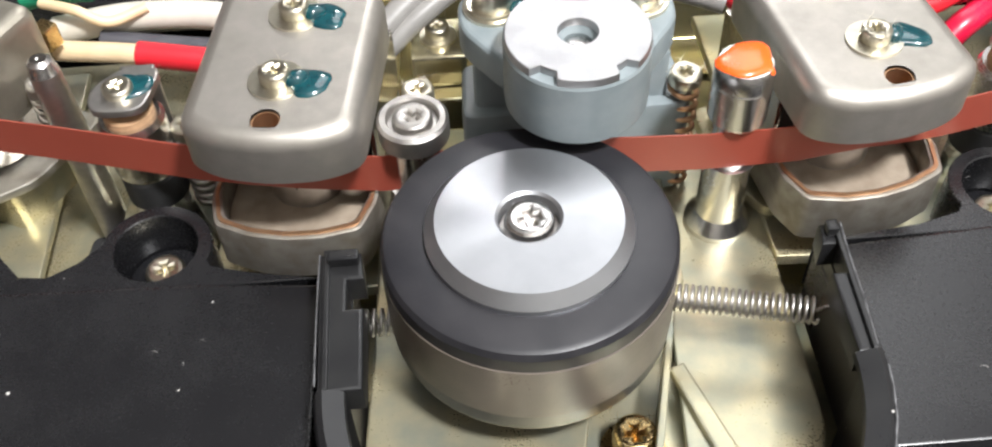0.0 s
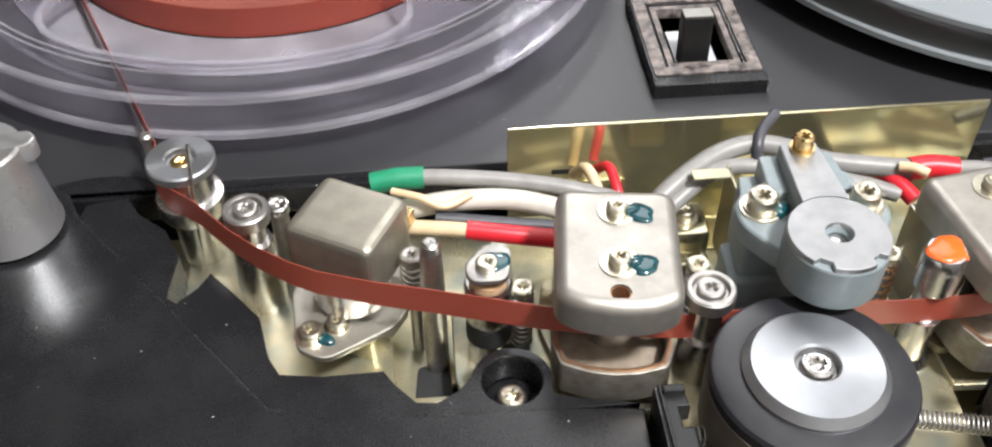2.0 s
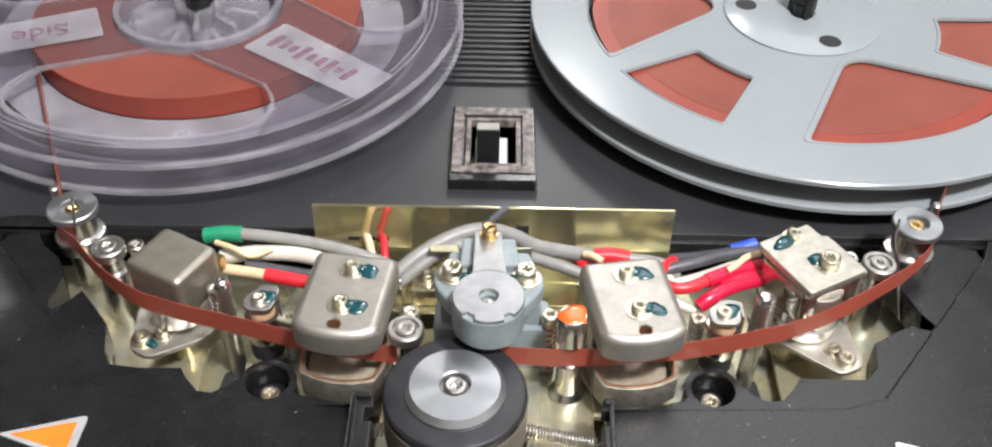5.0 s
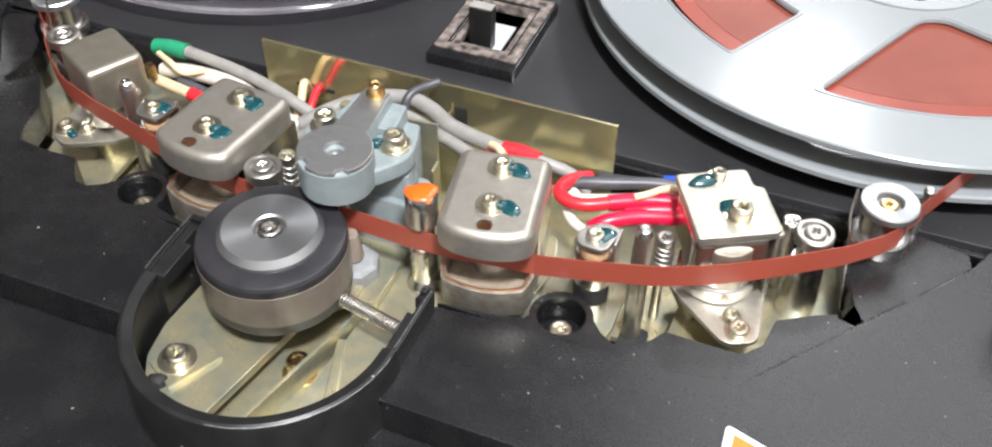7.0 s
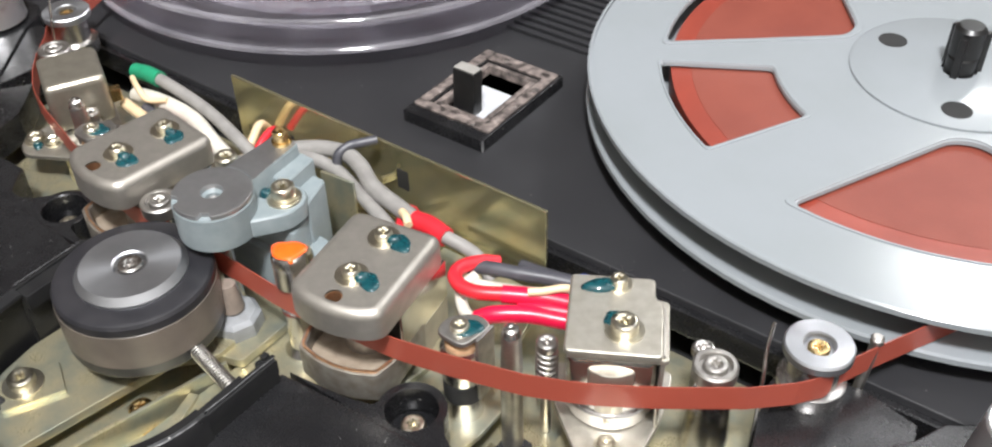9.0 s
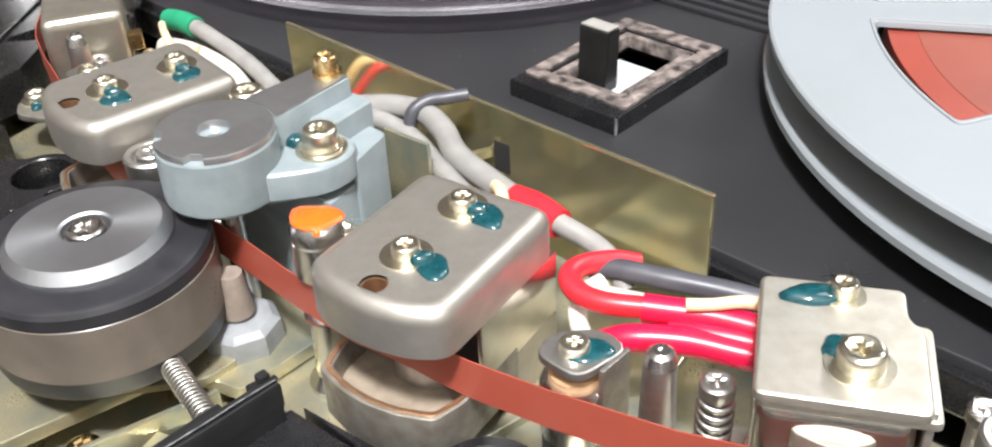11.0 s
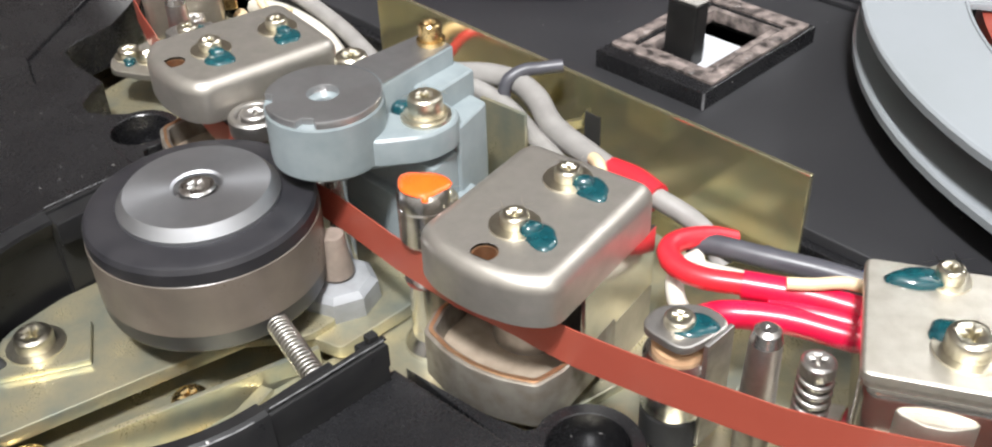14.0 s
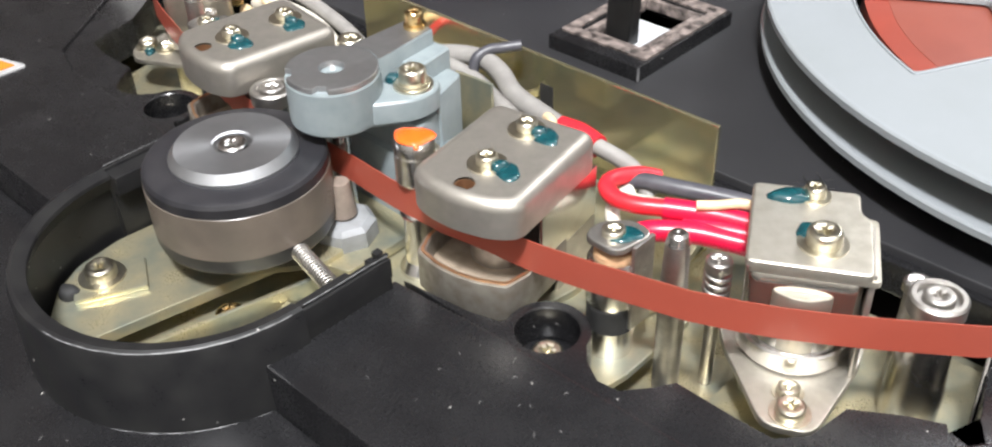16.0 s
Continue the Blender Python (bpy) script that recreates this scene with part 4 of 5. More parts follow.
part("foot_step", prism(rounded([(-1.55, 0.7), (-1.5, 1.9), (1.7, 1.9), (1.8, 0.7)], 0.2), -0.3, 1.5, bev=0.06), CAST, br)
for k, (sx_, sy_) in enumerate(((-1.01, 1.32), (1.0, 1.25))):
    part("spring_washer", lathe([(0.2, 2.97), (0.42, 2.97), (0.42, 3.02), (0.36, 3.03), (0.36, 3.08), (0.2, 3.08)], 32, sx_, sy_), SCREW, br)
    screw(br, sx_, sy_, 3.08, 0.29, 0.31, SCREW, turn=30 - 20 * k)
    part("lacquer_drop", blob(sx_ + 0.36 - 0.8 * k, sy_ - 0.12, 2.97, 0.17, 1.2, 0.16, 40, 3 + k), GREEN, br, "green locking lacquer")
screw(br, -0.02, 2.32, 3.6, 0.2, 0.34, BRASS, 0.0, turn=20, label="brass adjusting screw")
part("screw_collar", lathe([(0.1, 3.542), (0.25, 3.542), (0.25, 3.64), (0.1, 3.64)], 24, -0.02, 2.32), BRASS, br)
tag = thing("earth_tab", "small plated tab soldered beside the capstan bracket", "tab", -1.0, 2.9, 1.3)
part("strip", rbox(-0.06, -0.3, -1.6, 0.0, 0.5, 0.75, 0.02), ZINC, tag)
part("lip", rbox(-0.85, 0.1, 0.7, 0.0, 0.4, 0.75, 0.02), ZINC, tag)
fin = thing("screen_fin", "upright zinc-plated sheet fin behind the capstan bracket", "fin", 0.1, 2.98, -0.3)
part("sheet", moved(rbox(0.0, -0.04, 0, 1.05, 0.04, 2.5, 0.02), 0, 0, 0, 0, 0, 5), ZINC, fin)
part("fold", moved(rbox(0.97, -0.5, 0, 1.05, -0.042, 1.2, 0.02), 0, 0, 0, 0, 0, 5), ZINC, fin)


# ---- the two tape heads in their shields ----
def tape_head(x, y, rz, seed, label):
    h = thing("head_assembly", label, "tape head", x, y, 0, rz, group="tape heads")
    w, d0, d1 = 1.2, -1.22, 1.72
    front = [(-w, d0 + 0.1), (-w * 0.6, d0 - 0.17), (0, d0 - 0.27), (w * 0.6, d0 - 0.17), (w, d0 + 0.1)]
    outline = rounded([(-w, d1), *front, (w, d1)], 0.36, 8)
    hole = ring_loop(0.0, -1.08, 0.2, 24)
    part("hood", domed(outline, 2.05, 2.84, 0.24, hole), NICKEL, h, "domed nickel shield with a round hole")
    part("hole_wall", lathe([(0.17, 2.3), (0.2, 2.3), (0.2, 2.8), (0.17, 2.8), (0.17, 2.3)], 24, 0, -1.08), COPPER, h)
    part("hole_floor", lathe([(0, 2.26), (0.19, 2.26), (0.19, 2.3), (0, 2.3)], 20, 0, -1.08), CUP, h)
    for s in (-1, 1):
        part("side_wall", rbox(min(s * (w - 0.08), s * (w - 0.01)), -0.35, 0.9, max(s * (w - 0.08), s * (w - 0.01)), d1 - 0.02, 2.06, 0.02), SHINY, h, "polished side of the shield")
        part("lower_side", rbox(min(s * (w - 0.1), s * (w - 0.02)), 0.25, -0.3, max(s * (w - 0.1), s * (w - 0.02)), d1 - 0.02, 0.92, 0.02), NICKEL, h)
    part("back_wall", rbox(-w + 0.1, d1 - 0.1, -0.3, w - 0.1, d1 - 0.02, 2.06, 0.02), NICKEL, h)
    # the open cup below the tape
    cw = 1.2
    cfront = [(-cw, -0.85), (-1.04, -1.36), (-0.5, -1.54), (0, -1.59), (0.5, -1.54), (1.04, -1.36), (cw, -0.85)]
    cup_o = rounded([(-cw, 0.6), *cfront, (cw, 0.6)], 0.1, 3)
    cup_i = [(px * 0.88, py * 0.9 + 0.02) for px, py in cup_o]
    part("cup", prism(cup_o, 0.22, 1.04, [cup_i], bev=0.04), CUP, h, "worn open shield cup")
    mid_o, mid_i = [(px * 0.955, py * 0.96 + 0.01) for px, py in cup_o], [(px * 0.915, py * 0.93 + 0.015) for px, py in cup_o]
    part("copper_lip", prism(mid_o, 0.5, 1.07, [mid_i]), COPPER, h, "copper inner lip")
    part("cup_floor", prism([(px * 0.9, py * 0.92 + 0.02) for px, py in cup_o], 0.3, 0.6, bev=0.05), TAN, h, "tan lining of the cup")
    core = rounded([(-0.5, 0.5), (-0.5, -0.35), (-0.25, -0.57), (0, -0.62), (0.25, -0.57), (0.5, -0.35), (0.5, 0.5)], 0.1)
    part("core", prism(core, 0.55, 2.3, bev=0.03), DULL, h, "polished head face")
    part("core_gap", rbox(-0.012, -0.626, 1.0, 0.012, -0.61, 1.95, 0), PIT, h)
    # solid black fill in place of the dark hollow inside the shield
    part("dark_inner_fill", rbox(-0.98, -0.1, 0.62, 0.98, d1 - 0.15, 2.3, 0.05), PIT, h)
    for k, yy in enumerate((1.03, -0.35 + 0.0)):
        screw(h, 0.0, yy, 2.84, 0.21, 0.19, SCREW, 0.38, turn=25 * k + seed * 10)
        part("lacquer_drop", blob(0.42, yy - 0.02, 2.84, 0.25, 1.4, 0.06, -14, seed * 5 + k), GREEN, h, "dark green locking lacquer")
        part("lacquer_run", blob(0.26, yy + 0.0, 2.86, 0.14, 1.3, 0.13, 20, seed * 7 + k), GREEN, h, "dark green locking lacquer")
    part("mount_lug", prism(rounded([(-1.5, 0.6), (-1.1, -0.5), (1.1, -0.5), (1.5, 0.6), (1.4, 1.9), (-1.4, 1.9)], 0.2), -0.3, -0.12, bev=0.03), ZINC, h)
    return h


tape_head(-4.0, 0.36, -7.5, 1, "record head in a domed nickel shield with two lacquered screws")
tape_head(3.87, 0.34, 9.5, 2, "playback head in a domed nickel shield with two lacquered screws")

# ---- the erase heads at the ends ----
el = thing("erase_head", "boxy nickel-plated erase head can on a lug, speckled top", "erase head", -9.2, 2.2, 0, -28.5, group="erase heads")
part("can", rbox(-0.98, -0.84, 0.95, 0.98, 0.9, 2.5, 0.24, 5), SPECKLED, el)
part("core", lathe([(0, 0.3), (0.8, 0.3), (0.82, 0.36), (0.82, 1.0), (0, 1.0)], 40, 0, -0.15), STEEL, el)
part("lug_plate", prism(rounded([(-1.3, 1.0), (-1.25, -0.6), (-0.35, -1.95), (0.35, -1.95), (1.25, -0.6), (1.3, 1.0)], 0.25), 0.06, 0.2, bev=0.03), SATIN, el)
screw(el, -0.25, -1.5, 0.2, 0.26, 0.18, SCREW, 0.36, turn=12)
screw(el, 0.12, -1.05, 0.2, 0.2, 0.16, SCREW, 0.28)
part("lacquer_drop", blob(0.1, -1.5, 0.2, 0.16, 1.3, 0.1, 20, 11), GREEN, el, "dark green locking lacquer")
part("lug_spacer", prism(rounded([(-0.9, 0.7), (-0.8, -0.9), (0.8, -0.9), (0.9, 0.7)], 0.2), -0.9, 0.05), ZINC, el)
part("terminal", rbox(0.6, 0.9, 1.5, 0.9, 1.2, 1.9, 0.03), BRASS, el)

er = thing("erase_head", "plated erase head can under a screwed bracket plate", "erase head", 9.15, 2.55, 0, 28.5, group="erase heads")
part("can", rbox(-0.98, -1.05, 1.0, 0.98, 0.95, 2.27, 0.3, 6), SHINY, er, "polished rounded can")
part("lug_spacer", prism(rounded([(-0.9, 0.5), (-0.8, -0.8), (0.8, -0.8), (0.9, 0.5)], 0.2), -0.9, 0.05), ZINC, er)
part("core", lathe([(0, 0.22), (1.0, 0.22), (1.03, 0.28), (1.03, 0.62), (1.0, 0.66), (0.94, 0.68), (0.94, 1.05), (0, 1.05)], 56, 0, -0.3), STEEL, er, "polished round head body")
part("face", prism(rounded([(-0.6, -0.4), (-0.5, -1.1), (-0.15, -1.26), (0.15, -1.26), (0.5, -1.1), (0.6, -0.4)], 0.1), 0.7, 1.9, bev=0.03), SATIN, er)
part("bracket_plate", prism(rounded([(-1.02, -1.2), (1.05, -1.2), (1.05, 0.35), (0.86, 0.55), (0.86, 1.15), (-1.02, 1.15)], 0.14), 2.42, 2.56, bev=0.05, seg=3),
     SATIN, er, "scuffed bracket plate")
part("bracket_edge", rbox(1.0, -1.1, 0.2, 1.1, 0.3, 2.5, 0.03), NICKEL, er)
part("under_plate", prism(rounded([(-0.95, -1.15), (1.18, -1.15), (1.18, 0.6), (-0.95, 1.0)], 0.1), 2.28, 2.4, bev=0.03), SATIN, er)
for k in range(3):
    part("stamped_mark", rbox(-0.3 + 0.22 * k, -1.056, 1.75, -0.18 + 0.22 * k, -1.045, 1.9, 0), DULL, er)
part("lug_plate", prism(rounded([(-1.45, 0.6), (-1.2, -0.7), (-0.4, -2.55), (0.45, -2.6), (1.2, -0.8), (1.45, 0.6)], 0.28), 0.06, 0.2, bev=0.03), SATIN, er)
screw(er, 0.05, 0.88, 2.56, 0.19, 0.2, SCREW, 0.3, turn=20)
screw(er, 0.22, -0.5, 2.56, 0.3, 0.28, SCREW, 0.43, turn=20)
part("lacquer_drop", blob(-0.36, 0.78, 2.56, 0.24, 1.5, 0.12, 8, 21), GREEN, er, "green locking lacquer")
part("lacquer_drop", blob(0.08, -0.22, 2.56, 0.24, 1.4, 0.12, -20, 22), GREEN, er, "green locking lacquer")
screw(er, 0.05, -2.2, 0.2, 0.26, 0.18, SCREW, 0.36, turn=12)
screw(er, 0.0, -1.72, 0.2, 0.2, 0.14, SCREW, 0.28)


# ---- guides, posts and pins ----
def flanged_guide(x, y, ztop, group):
    g = thing("tape_guide", "small turned steel tape guide roller with a flanged cap", "tape guide", x, y, 0, group=group)
    part("pillar", lathe([(0, -0.9), (0.5, -0.9), (0.52, -0.3), (0.44, 0.9), (0.42, 1.02), (0, 1.02)], 40), STEEL, g)
    part("sleeve", lathe([(0, 1.02), (0.34, 1.02), (0.34, ztop - 0.38), (0, ztop - 0.38)], 40), STEEL, g)
    part("cap", lathe([(0, ztop - 0.38), (0.44, ztop - 0.38), (0.49, ztop - 0.34), (0.49, ztop - 0.06), (0.45, ztop - 0.02), (0.37, ztop - 0.02),
                       (0.35, ztop - 0.05), (0.35, ztop - 0.14), (0, ztop - 0.14)], 48), DULL, g, "bright flanged cap")
    part("recess", lathe([(0.28, ztop - 0.138), (0.345, ztop - 0.138), (0.345, ztop - 0.13), (0.28, ztop - 0.13)], 36), DULL, g)
    screw(g, 0, 0, ztop - 0.14, 0.275, 0.16, DULL, turn=x * 20)
    return g


flanged_guide(-11.36, 3.1, 1.98, "tape guides")
flanged_guide(11.4, 2.98, 1.98, "tape guides")
flanged_guide(-2.3, -0.3, 2.34, "tape guides")

og = thing("marked_guide", "turned steel guide post, its top daubed with orange lacquer", "tape guide", 2.17, -0.22, 0)
part("pillar", lathe([(0, -0.5), (0.5, -0.5), (0.5, -0.3), (0.36, -0.1), (0.34, 1.0), (0.4, 1.05), (0, 1.05)], 40), STEEL, og)
part("sleeve", lathe([(0, 1.05), (0.3, 1.05), (0.3, 1.85), (0, 1.85)], 40), STEEL, og)
part("cap", lathe([(0, 1.85), (0.38, 1.85), (0.41, 1.9), (0.41, 2.5), (0.4, 2.52), (0.41, 2.54), (0.41, 2.7), (0.36, 2.82), (0, 2.82)], 48), STEEL, og)
part("lacquer", blob(0.0, 0.02, 2.82, 0.36, 1.05, 0.06, 30, 8), ORANGE, og, "bright orange lacquer")
part("lacquer_run", blob(0.24, -0.14, 2.76, 0.1, 1.2, 0.09, -40, 9), ORANGE, og, "bright orange lacquer")


def end_post(x, y, s):
    p = thing("tape_post", "turned aluminium tape post with a recessed brass screw", "tape post", x, y, 0, group="tape posts")
    part("base", lathe([(0, -0.9), (0.5, -0.9), (0.52, 0.45), (0.72, 0.55), (0.75, 0.62), (0.75, 1.02), (0.6, 1.08), (0, 1.08)], 48), STEEL, p)
    part("sleeve", lathe([(0, 1.08), (0.58, 1.08), (0.58, 1.84), (0, 1.84)], 48), STEEL, p)
    part("cap", lathe([(0, 1.83), (0.72, 1.83), (0.76, 1.86), (0.76, 2.04), (0.72, 2.08), (0.36, 2.08), (0.33, 2.04), (0.33, 1.88), (0, 1.88)], 56), ALU, p,
         "turned aluminium cap")
    screw(p, 0, 0, 1.88, 0.24, 0.12, BRASS, turn=30, label="brass screw")
    part("arm", moved(rbox(-0.16, -0.1, 0.05, 1.2, 0.1, 0.3, 0.05), 0, 0, 0, 0, 0, 45 if s > 0 else 135), DULL, p)
    part("outer_pin", tube([(s * 0.84, 0.7, 0.2), (s * 0.88, 0.85, 1.0), (s * 0.92, 1.0, 1.85)], 0.12, 16), DULL, p, "slanting steel pin")
    part("pin_tip", lathe([(0, 1.8), (0.15, 1.8), (0.15, 1.93), (0.1, 1.98), (0, 1.98)], 20, s * 0.92, 1.0), DULL, p)
    wire = [(-0.88, -0.55, 2.65), (-0.86, -0.75, 1.9), (-0.72, -1.05, 1.3), (-0.45, -1.9, -0.3)] if s > 0 else [
        (0.42, -0.64, 2.95), (0.31, -0.82, 1.75), (0.25, -0.85, 1.0), (0.2, -0.9, -0.3)]
    part("feeler_wire", tube(wire, 0.045, 8), STEEL, p,
         "thin feeler wire")


end_post(-12.88, 4.72, -1)
end_post(12.98, 4.66, 1)

for s in (-1, 1):
    pin = thing("tapered_pin", "plain steel pin with a rounded chamfered top", "pin", s * 7.55, 0.95 + (0.25 if s < 0 else 0), 0, group="steel pins")
    part("shaft", lathe([(0, -1.4), (0.25, -1.4), (0.25, 1.2), (0.22, 2.3), (0, 2.3)], 36), DULL, pin)
    part("tip", lathe([(0, 2.3), (0.22, 2.3), (0.18, 2.48), (0.12, 2.53), (0.04, 2.53), (0, 2.5)], 36), STEEL, pin, "dimpled bright tip")
    st = thing("lifter_stud", "plated stud with a felt pad and lacquered clip", "stud", s * 6.45, 0.6 + (0.23 if s < 0 else 0), 0, group="lifter studs")
    part("foot", lathe([(0, -0.7), (0.44, -0.7), (0.44, 0.1), (0, 0.1)], 36), STEEL, st)
    part("lower_sleeve", lathe([(0, 0.1), (0.47, 0.1), (0.47, 0.62), (0.43, 0.7), (0, 0.7)], 36), PIT, st, "black lower sleeve")
    part("body", lathe([(0, 0.7), (0.48, 0.7), (0.49, 0.74), (0.49, 1.6), (0.44, 1.7), (0, 1.7)], 40), STEEL, st)
    part("pad", lathe([(0, 1.7), (0.37, 1.7), (0.37, 1.8), (0.33, 1.84), (0, 1.84)], 32), FELT, st, "tan felt pad")
    part("neck", lathe([(0, 1.84), (0.13, 1.84), (0.13, 2.02), (0, 2.02)], 20), DULL, st)
    part("clip", prism(rounded([(-0.4, -0.4), (0.38, -0.42), (0.52, 0.5), (0.0, 0.58), (-0.48, 0.1)], 0.26), 2.02, 2.14, bev=0.03), DULL, st, "bent clip plate")
    part("clip_leg", rbox(0.46, -0.1, 0.2, 0.54, 0.5, 2.12, 0.02) if s > 0 else rbox(-0.1, 0.5, 0.2, 0.4, 0.58, 2.12, 0.02), DULL, st)
    screw(st, -0.02, 0.0, 2.14, 0.22, 0.13, SCREW, turn=30)
    part("lacquer_drop", blob(0.14, 0.1, 2.14, 0.27, 1.15, 0.05, 30, 31 + s), GREEN, st, "green locking lacquer")
    ss = thing("spring_screw", "adjusting screw with a small coil spring below its head", "screw", s * 7.95, 1.75, 0, group="spring screws")
    part("shank", lathe([(0, -1.39), (0.13, -1.39), (0.13, 1.5), (0, 1.5)], 20), DULL, ss)
    part("spring", coil((0, 0, 0.2), (0, 0, 1.42), 0.22, 7, 0.05), DULL, ss)
    screw(ss, 0, 0, 1.45, 0.25, 0.22, DULL, turn=40)
    xs = thing("spring_screw", "small screw standing behind the tape guide", "screw", s * 10.8, 3.7, 0, group="spring screws")
    part("shank", lathe([(0, -0.9), (0.2, -0.9), (0.2, 1.3), (0, 1.3)], 20), DULL, xs)
    screw(xs, 0, 0, 1.3, 0.27, 0.2, STEEL, turn=15)

for x, y, z in ((-5.75, 0.95, 1.15), (-2.25, 0.75, 1.7), (1.62, 0.65, 1.75), (5.95, 1.35, 1.0)):
    ax = thing("adjusting_screw", "adjusting screw with a coil spring beside a tape head", "screw", x, y, 0, group="adjusting screws")
    part("shank", lathe([(0, -0.3), (0.12, -0.3), (0.12, z), (0, z)], 16), DULL, ax)
    part("spring", coil((0, 0, -0.3), (0, 0, z - 0.05), 0.2, 9, 0.045), COPPER if x > 1 and x < 3 else DULL, ax)
    screw(ax, 0, 0, z, 0.24, 0.2, SCREW, turn=x * 33)
for s in (-1, 1):
    # flat black sheet on the chassis paints in the slot's dark inside
    part("pin_slot_dark", prism(rounded([(s * 7.25, -0.2), (s * 8.15, -0.2), (s * 8.0, 1.2), (s * 7.3, 1.2)], 0.15), -1.4, -1.39), PIT, chassis)
gb = thing("bearing_block", "gold-plated block with a screw in front of the screening plate", "block", -1.95, 2.9, -0.3)
part("block", rbox(-0.45, -0.5, 0, 0.45, 0.5, 1.3, 0.05), BRASS_PLATE, gb)
part("step", rbox(-0.45, -0.85, 0, 0.45, -0.51, 0.7, 0.05), BRASS_PLATE, gb)
screw(gb, 0, 0.05, 1.3, 0.2, 0.2, SCREW, 0.3)

# ---- the tape ----
line = [(-17.54, 14.55), (-16.81, 12.9), (-14.54, 7.75), (-13.6, 5.62), (-13.54, 5.1), (-13.52, 4.62), (-13.27, 4.2), (-12.5, 3.57), (-11.75, 2.7), (-11.1, 2.1),
        (-10.4, 1.6), (-9.85, 1.3), (-8.7, 0.9), (-7.6, 0.6), (-6.5, 0.28), (-5.45, -0.03), (-4.6, -0.22), (-4.1, -0.32), (-3.6, -0.4), (-2.8, -0.5),
        (-1.6, -0.47), (-0.5, -0.46), (0.5, -0.47), (1.7, -0.53), (3.1, -0.5), (3.7, -0.4), (4.2, -0.33), (4.65, -0.3), (5.25, -0.22), (6.5, 0.06), (8.15, 0.53), (9.0, 0.9), (9.6, 1.2),
        (10.3, 1.62), (10.94, 2.03), (12.24, 2.93), (13.0, 3.62), (13.42, 4.15), (13.58, 4.75), (14.05, 5.7), (14.98, 7.5), (17.6, 12.6), (18.7, 15.0)]
drop = {0: 0.06, 1: 0.06, 2: 0.04, 40: 0.04, 41: 0.06, 42: 0.06}
dense, dz = [], []
for k in range(len(line)):
    dense.append(line[k])
    dz.append(drop.get(k, 0.0))
tape = thing("magnetic_tape", "red-brown magnetic tape strip running past the heads", "magnetic tape")
for run, a, b in (("supply_run", 0, 6), ("head_run", 5, 37), ("takeup_run", 36, 43)):
    part(run, ribbon(dense[a:b], [1.12 - v for v in dz[a:b]], [1.81 - v for v in dz[a:b]], 0.018), TAPE, tape)

# ---- cables ----
def cable(label, points, r, material, category="cable", group="cables", sleeve=None):
    c = thing("cable", label, category, *points[0], group=group)
    o = Vector(points[0])
    part("insulation", tube([Vector(p) - o for p in points], r, 10), material, c)
    if sleeve:
        pts, rr, m, lab = sleeve
        part("sleeve", tube([Vector(p) - o for p in pts], rr, 12), m, c, lab)


cable("grey cable with a green sleeve end behind the erase head", [(-8.6, 4.05, 1.55), (-7.6, 4.05, 1.65), (-5.6, 3.9, 1.5), (-4.0, 3.6, 1.3), (-2.6, 3.4, 0.8)], 0.19, W_GREY,
      sleeve=([(-8.75, 4.05, 1.55), (-8.2, 4.06, 1.64), (-7.6, 4.05, 1.65)], 0.25, W_GREEN, "green sleeve"))
cable("white cable running behind the record head", [(-8.2, 3.5, 1.2), (-7.0, 3.55, 1.35), (-5.6, 3.5, 1.3), (-4.2, 3.1, 1.1), (-2.9, 3.0, 0.6)], 0.24, W_WHITE)
cable("cream wire looped from the erase head", [(-8.3, 3.6, 1.7), (-7.7, 3.3, 1.75), (-7.2, 3.2, 1.55), (-6.6, 3.45, 1.6)], 0.09, W_CREAM)
cable("cream wire with a red sleeve behind the lifter stud", [(-8.1, 3.0, 1.2), (-6.9, 2.8, 1.2), (-5.6, 2.6, 1.1), (-4.6, 2.5, 1.0)], 0.17, W_CREAM,
      sleeve=([(-6.75, 2.78, 1.2), (-5.8, 2.63, 1.12), (-4.7, 2.5, 1.0)], 0.21, W_RED2, "red sleeve"))
cable("dark grey wire beside the red sleeve", [(-7.4, 3.2, 1.2), (-6.2, 3.05, 1.1), (-4.6, 2.85, 1.0)], 0.16, W_DARK)
cable("grey cable arching over the capstan bracket", [(-3.0, 2.7, 1.2), (-2.2, 3.3, 1.6), (-1.2, 3.95, 1.8), (-0.3, 4.2, 1.88), (0.5, 4.02, 1.85), (1.3, 3.6, 1.78), (2.4, 3.35, 1.75), (3.1, 3.2, 1.75)], 0.23, W_GREY)
cable("second grey cable arching behind the capstan bracket", [(-3.0, 2.5, 0.9), (-2.2, 3.0, 1.4), (-1.2, 3.6, 1.7), (-0.2, 3.75, 1.62), (0.8, 3.45, 1.58), (1.9, 3.05, 1.55), (2.7, 2.8, 1.4)], 0.19, W_GREY)
cable("dark cable tie wrapped round the grey cables", [(0.4, 4.85, 2.2), (0.12, 4.55, 2.16), (-0.1, 4.25, 2.14), (-0.22, 3.95, 1.98), (-0.2, 3.82, 1.6)], 0.13, W_DARK)
cable("pale grey cable with a red sleeve behind the playback head", [(5.5, 3.0, 1.2), (5.2, 3.1, 1.5), (4.7, 3.2, 1.62), (4.0, 3.15, 1.75), (3.5, 3.22, 1.78), (3.0, 3.2, 1.75), (2.6, 3.25, 1.7)], 0.18, W_GREY,
      sleeve=([(4.05, 3.14, 1.74), (3.5, 3.22, 1.78), (3.0, 3.2, 1.76)], 0.26, W_RED2, "red sleeve"))
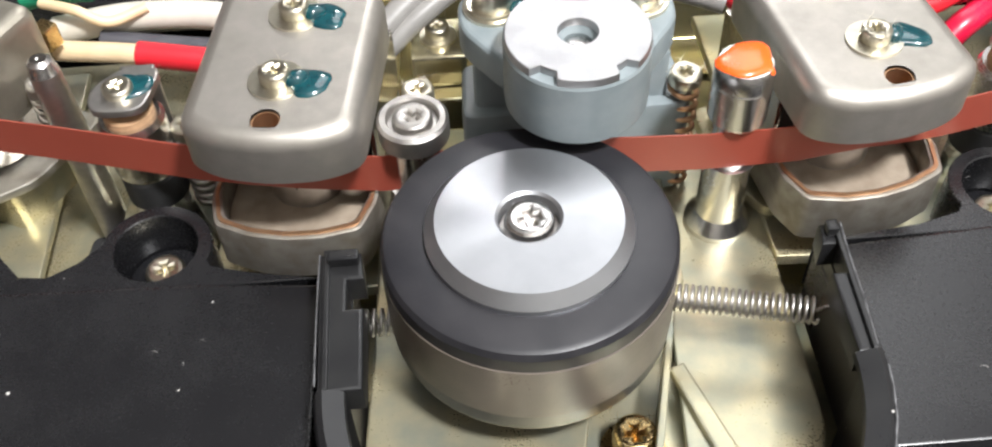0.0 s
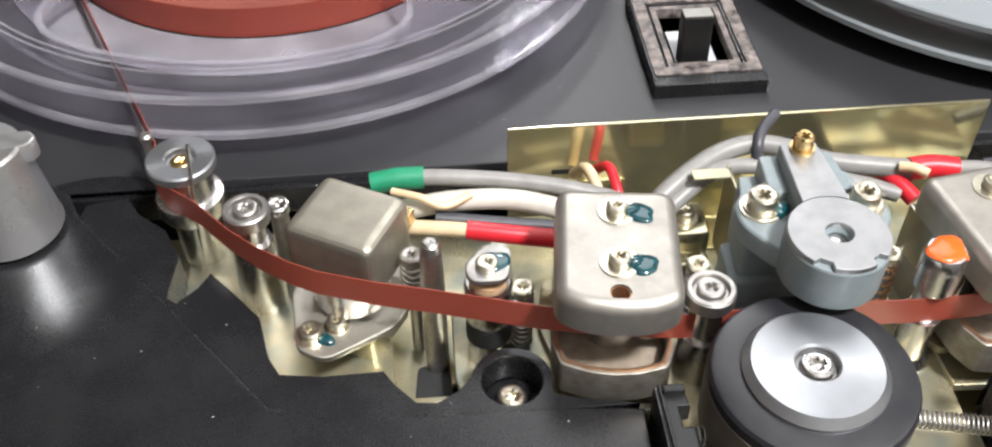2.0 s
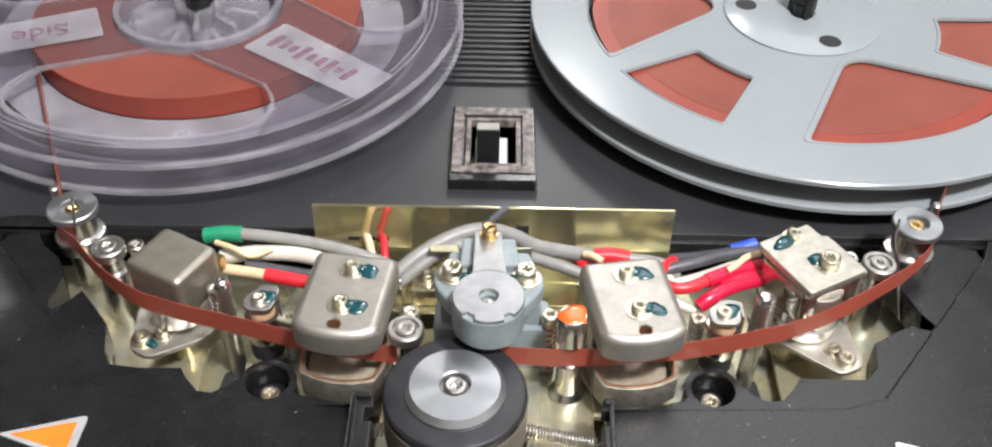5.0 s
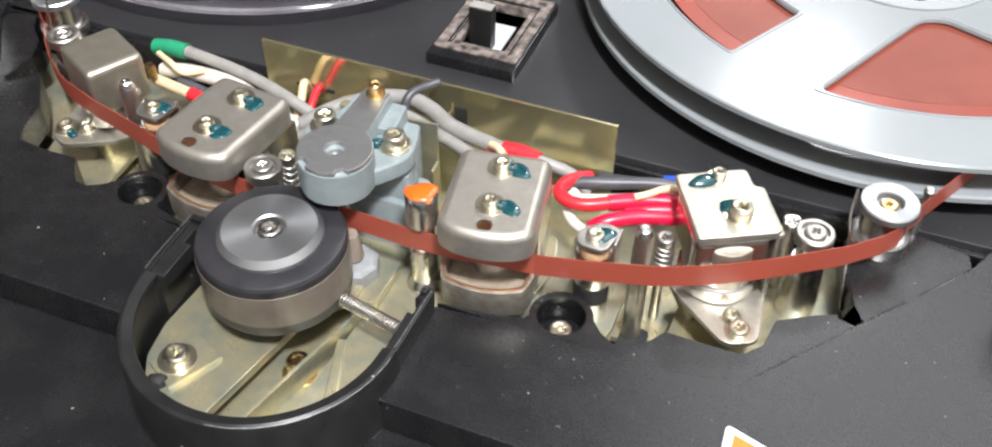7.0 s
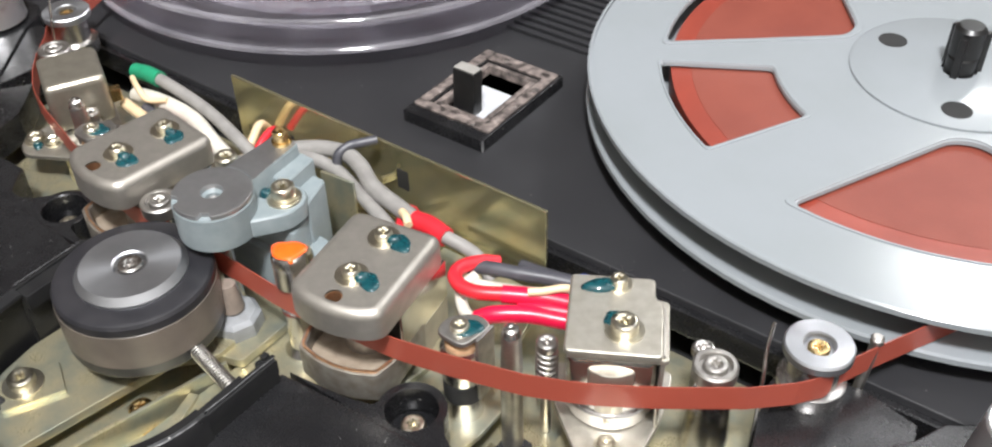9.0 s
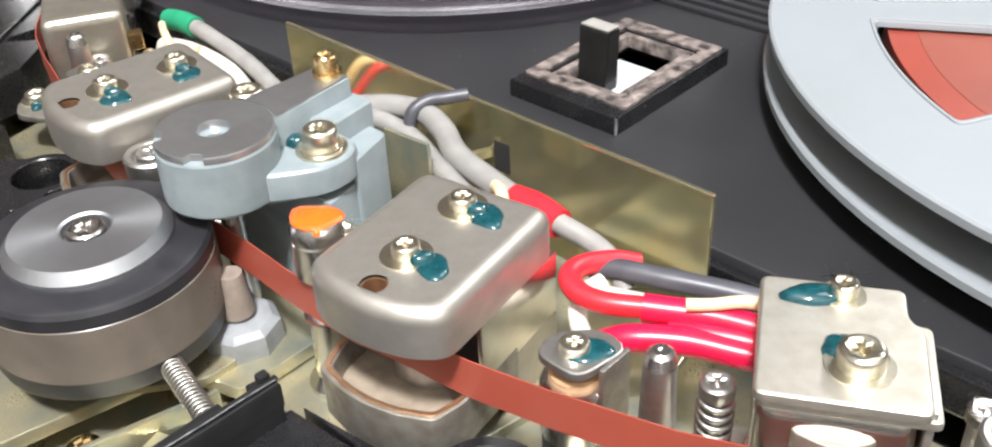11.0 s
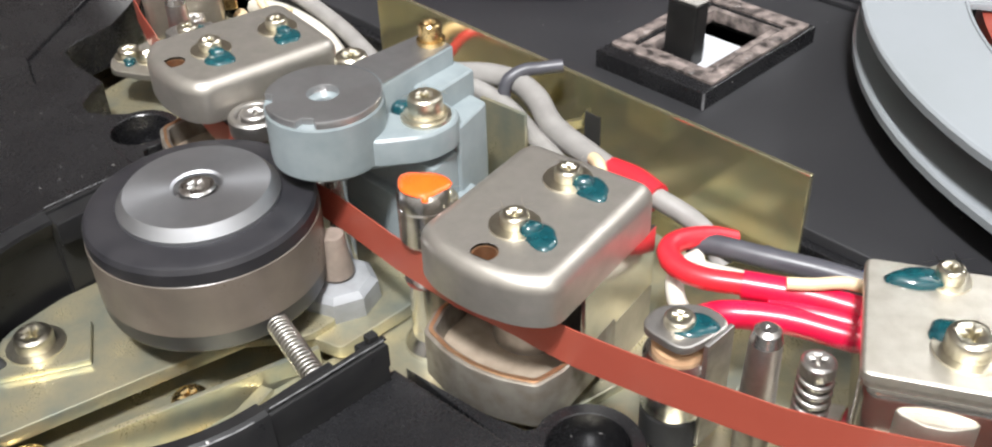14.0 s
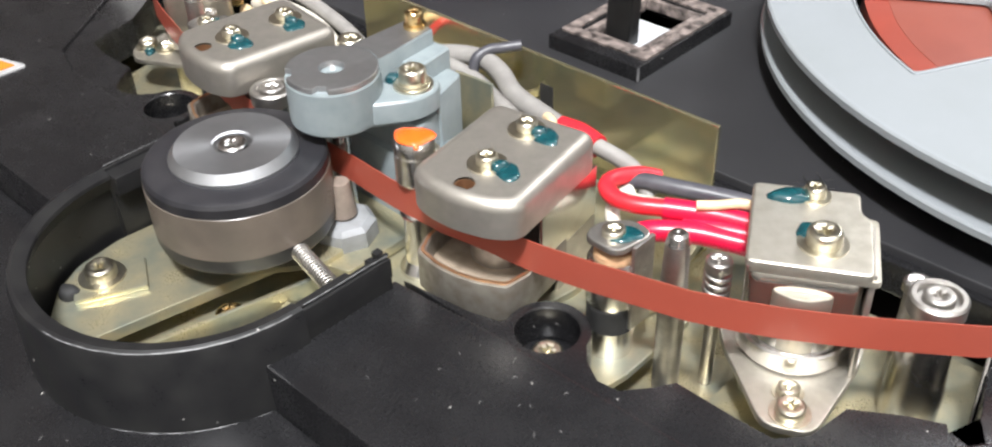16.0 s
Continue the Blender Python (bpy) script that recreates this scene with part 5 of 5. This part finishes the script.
cable("cream wire end beside the red sleeve", [(3.2, 2.75, 2.0), (2.95, 2.95, 2.02), (2.7, 3.1, 1.95)], 0.11, W_CREAM)
cable("red wire in a hairpin bend with a darker sleeve", [(5.45, 3.4, 1.45), (5.17, 3.1, 1.56), (4.92, 2.68, 1.6), (4.95, 2.3, 1.62), (5.3, 2.08, 1.62), (5.75, 2.13, 1.62), (6.35, 2.46, 1.62), (7.1, 2.86, 1.6), (8.0, 3.2, 1.55)], 0.18, W_RED2,
      sleeve=([(6.25, 2.4, 1.62), (7.1, 2.86, 1.6), (8.0, 3.2, 1.55)], 0.22, W_RED, "crimson sleeve"))
cable("crimson sleeved wire beside the lifter stud", [(6.0, 1.75, 1.2), (6.35, 1.95, 1.38), (7.0, 2.38, 1.4), (7.7, 2.7, 1.35), (8.1, 2.9, 1.3)], 0.22, W_RED)
cable("crimson sleeved wire bundled below the hairpin", [(6.7, 2.45, 1.35), (7.3, 2.75, 1.4), (8.0, 3.05, 1.38)], 0.24, W_RED)
cable("dark grey wire entering the erase head", [(4.95, 2.85, 1.4), (5.3, 3.0, 1.52), (6.0, 3.22, 1.55), (6.9, 3.6, 1.52), (7.5, 3.8, 1.48), (8.2, 3.95, 1.4)], 0.18, W_DARK)
cable("white wire under the dark wire", [(5.1, 2.6, 1.2), (5.6, 2.65, 1.3), (6.4, 2.95, 1.32), (7.3, 3.4, 1.3), (7.9, 3.6, 1.25)], 0.17, W_WHITE)
cable("cream wire tail on the crimson sleeve", [(6.85, 2.6, 1.86), (7.15, 2.82, 1.88), (7.5, 3.15, 1.9), (7.95, 3.42, 1.8)], 0.1, W_CREAM)
cable("white wire curling by the red hairpin", [(5.25, 2.75, 1.4), (5.15, 2.3, 1.3), (5.5, 1.9, 1.1), (6.1, 1.75, 1.0)], 0.15, W_WHITE)
cable("blue and grey wire at the screening plate", [(5.5, 4.3, 0.7), (6.3, 4.2, 0.9), (7.2, 4.15, 1.15), (8.0, 4.35, 1.3)], 0.16, W_DARK,
      sleeve=([(7.3, 4.17, 1.18), (7.7, 4.25, 1.25), (8.1, 4.38, 1.31)], 0.22, W_BLUE, "blue sleeve"))
cable("red wire beside the screening plate", [(2.3, 3.9, 1.2), (2.45, 3.55, 1.5), (2.7, 3.1, 1.55), (3.0, 2.6, 1.4)], 0.2, W_RED2)
cable("thin cream and red wires rising behind the record head", [(-3.6, 5.0, 0.7), (-3.4, 4.5, 1.2), (-3.3, 3.9, 1.1), (-3.2, 3.2, 0.6)], 0.12, W_RED2)
cable("cream wires dropping behind the record head", [(-4.1, 5.0, 0.6), (-3.9, 4.5, 1.2), (-3.7, 3.9, 1.0), (-3.6, 3.3, 0.6)], 0.13, W_CREAM)
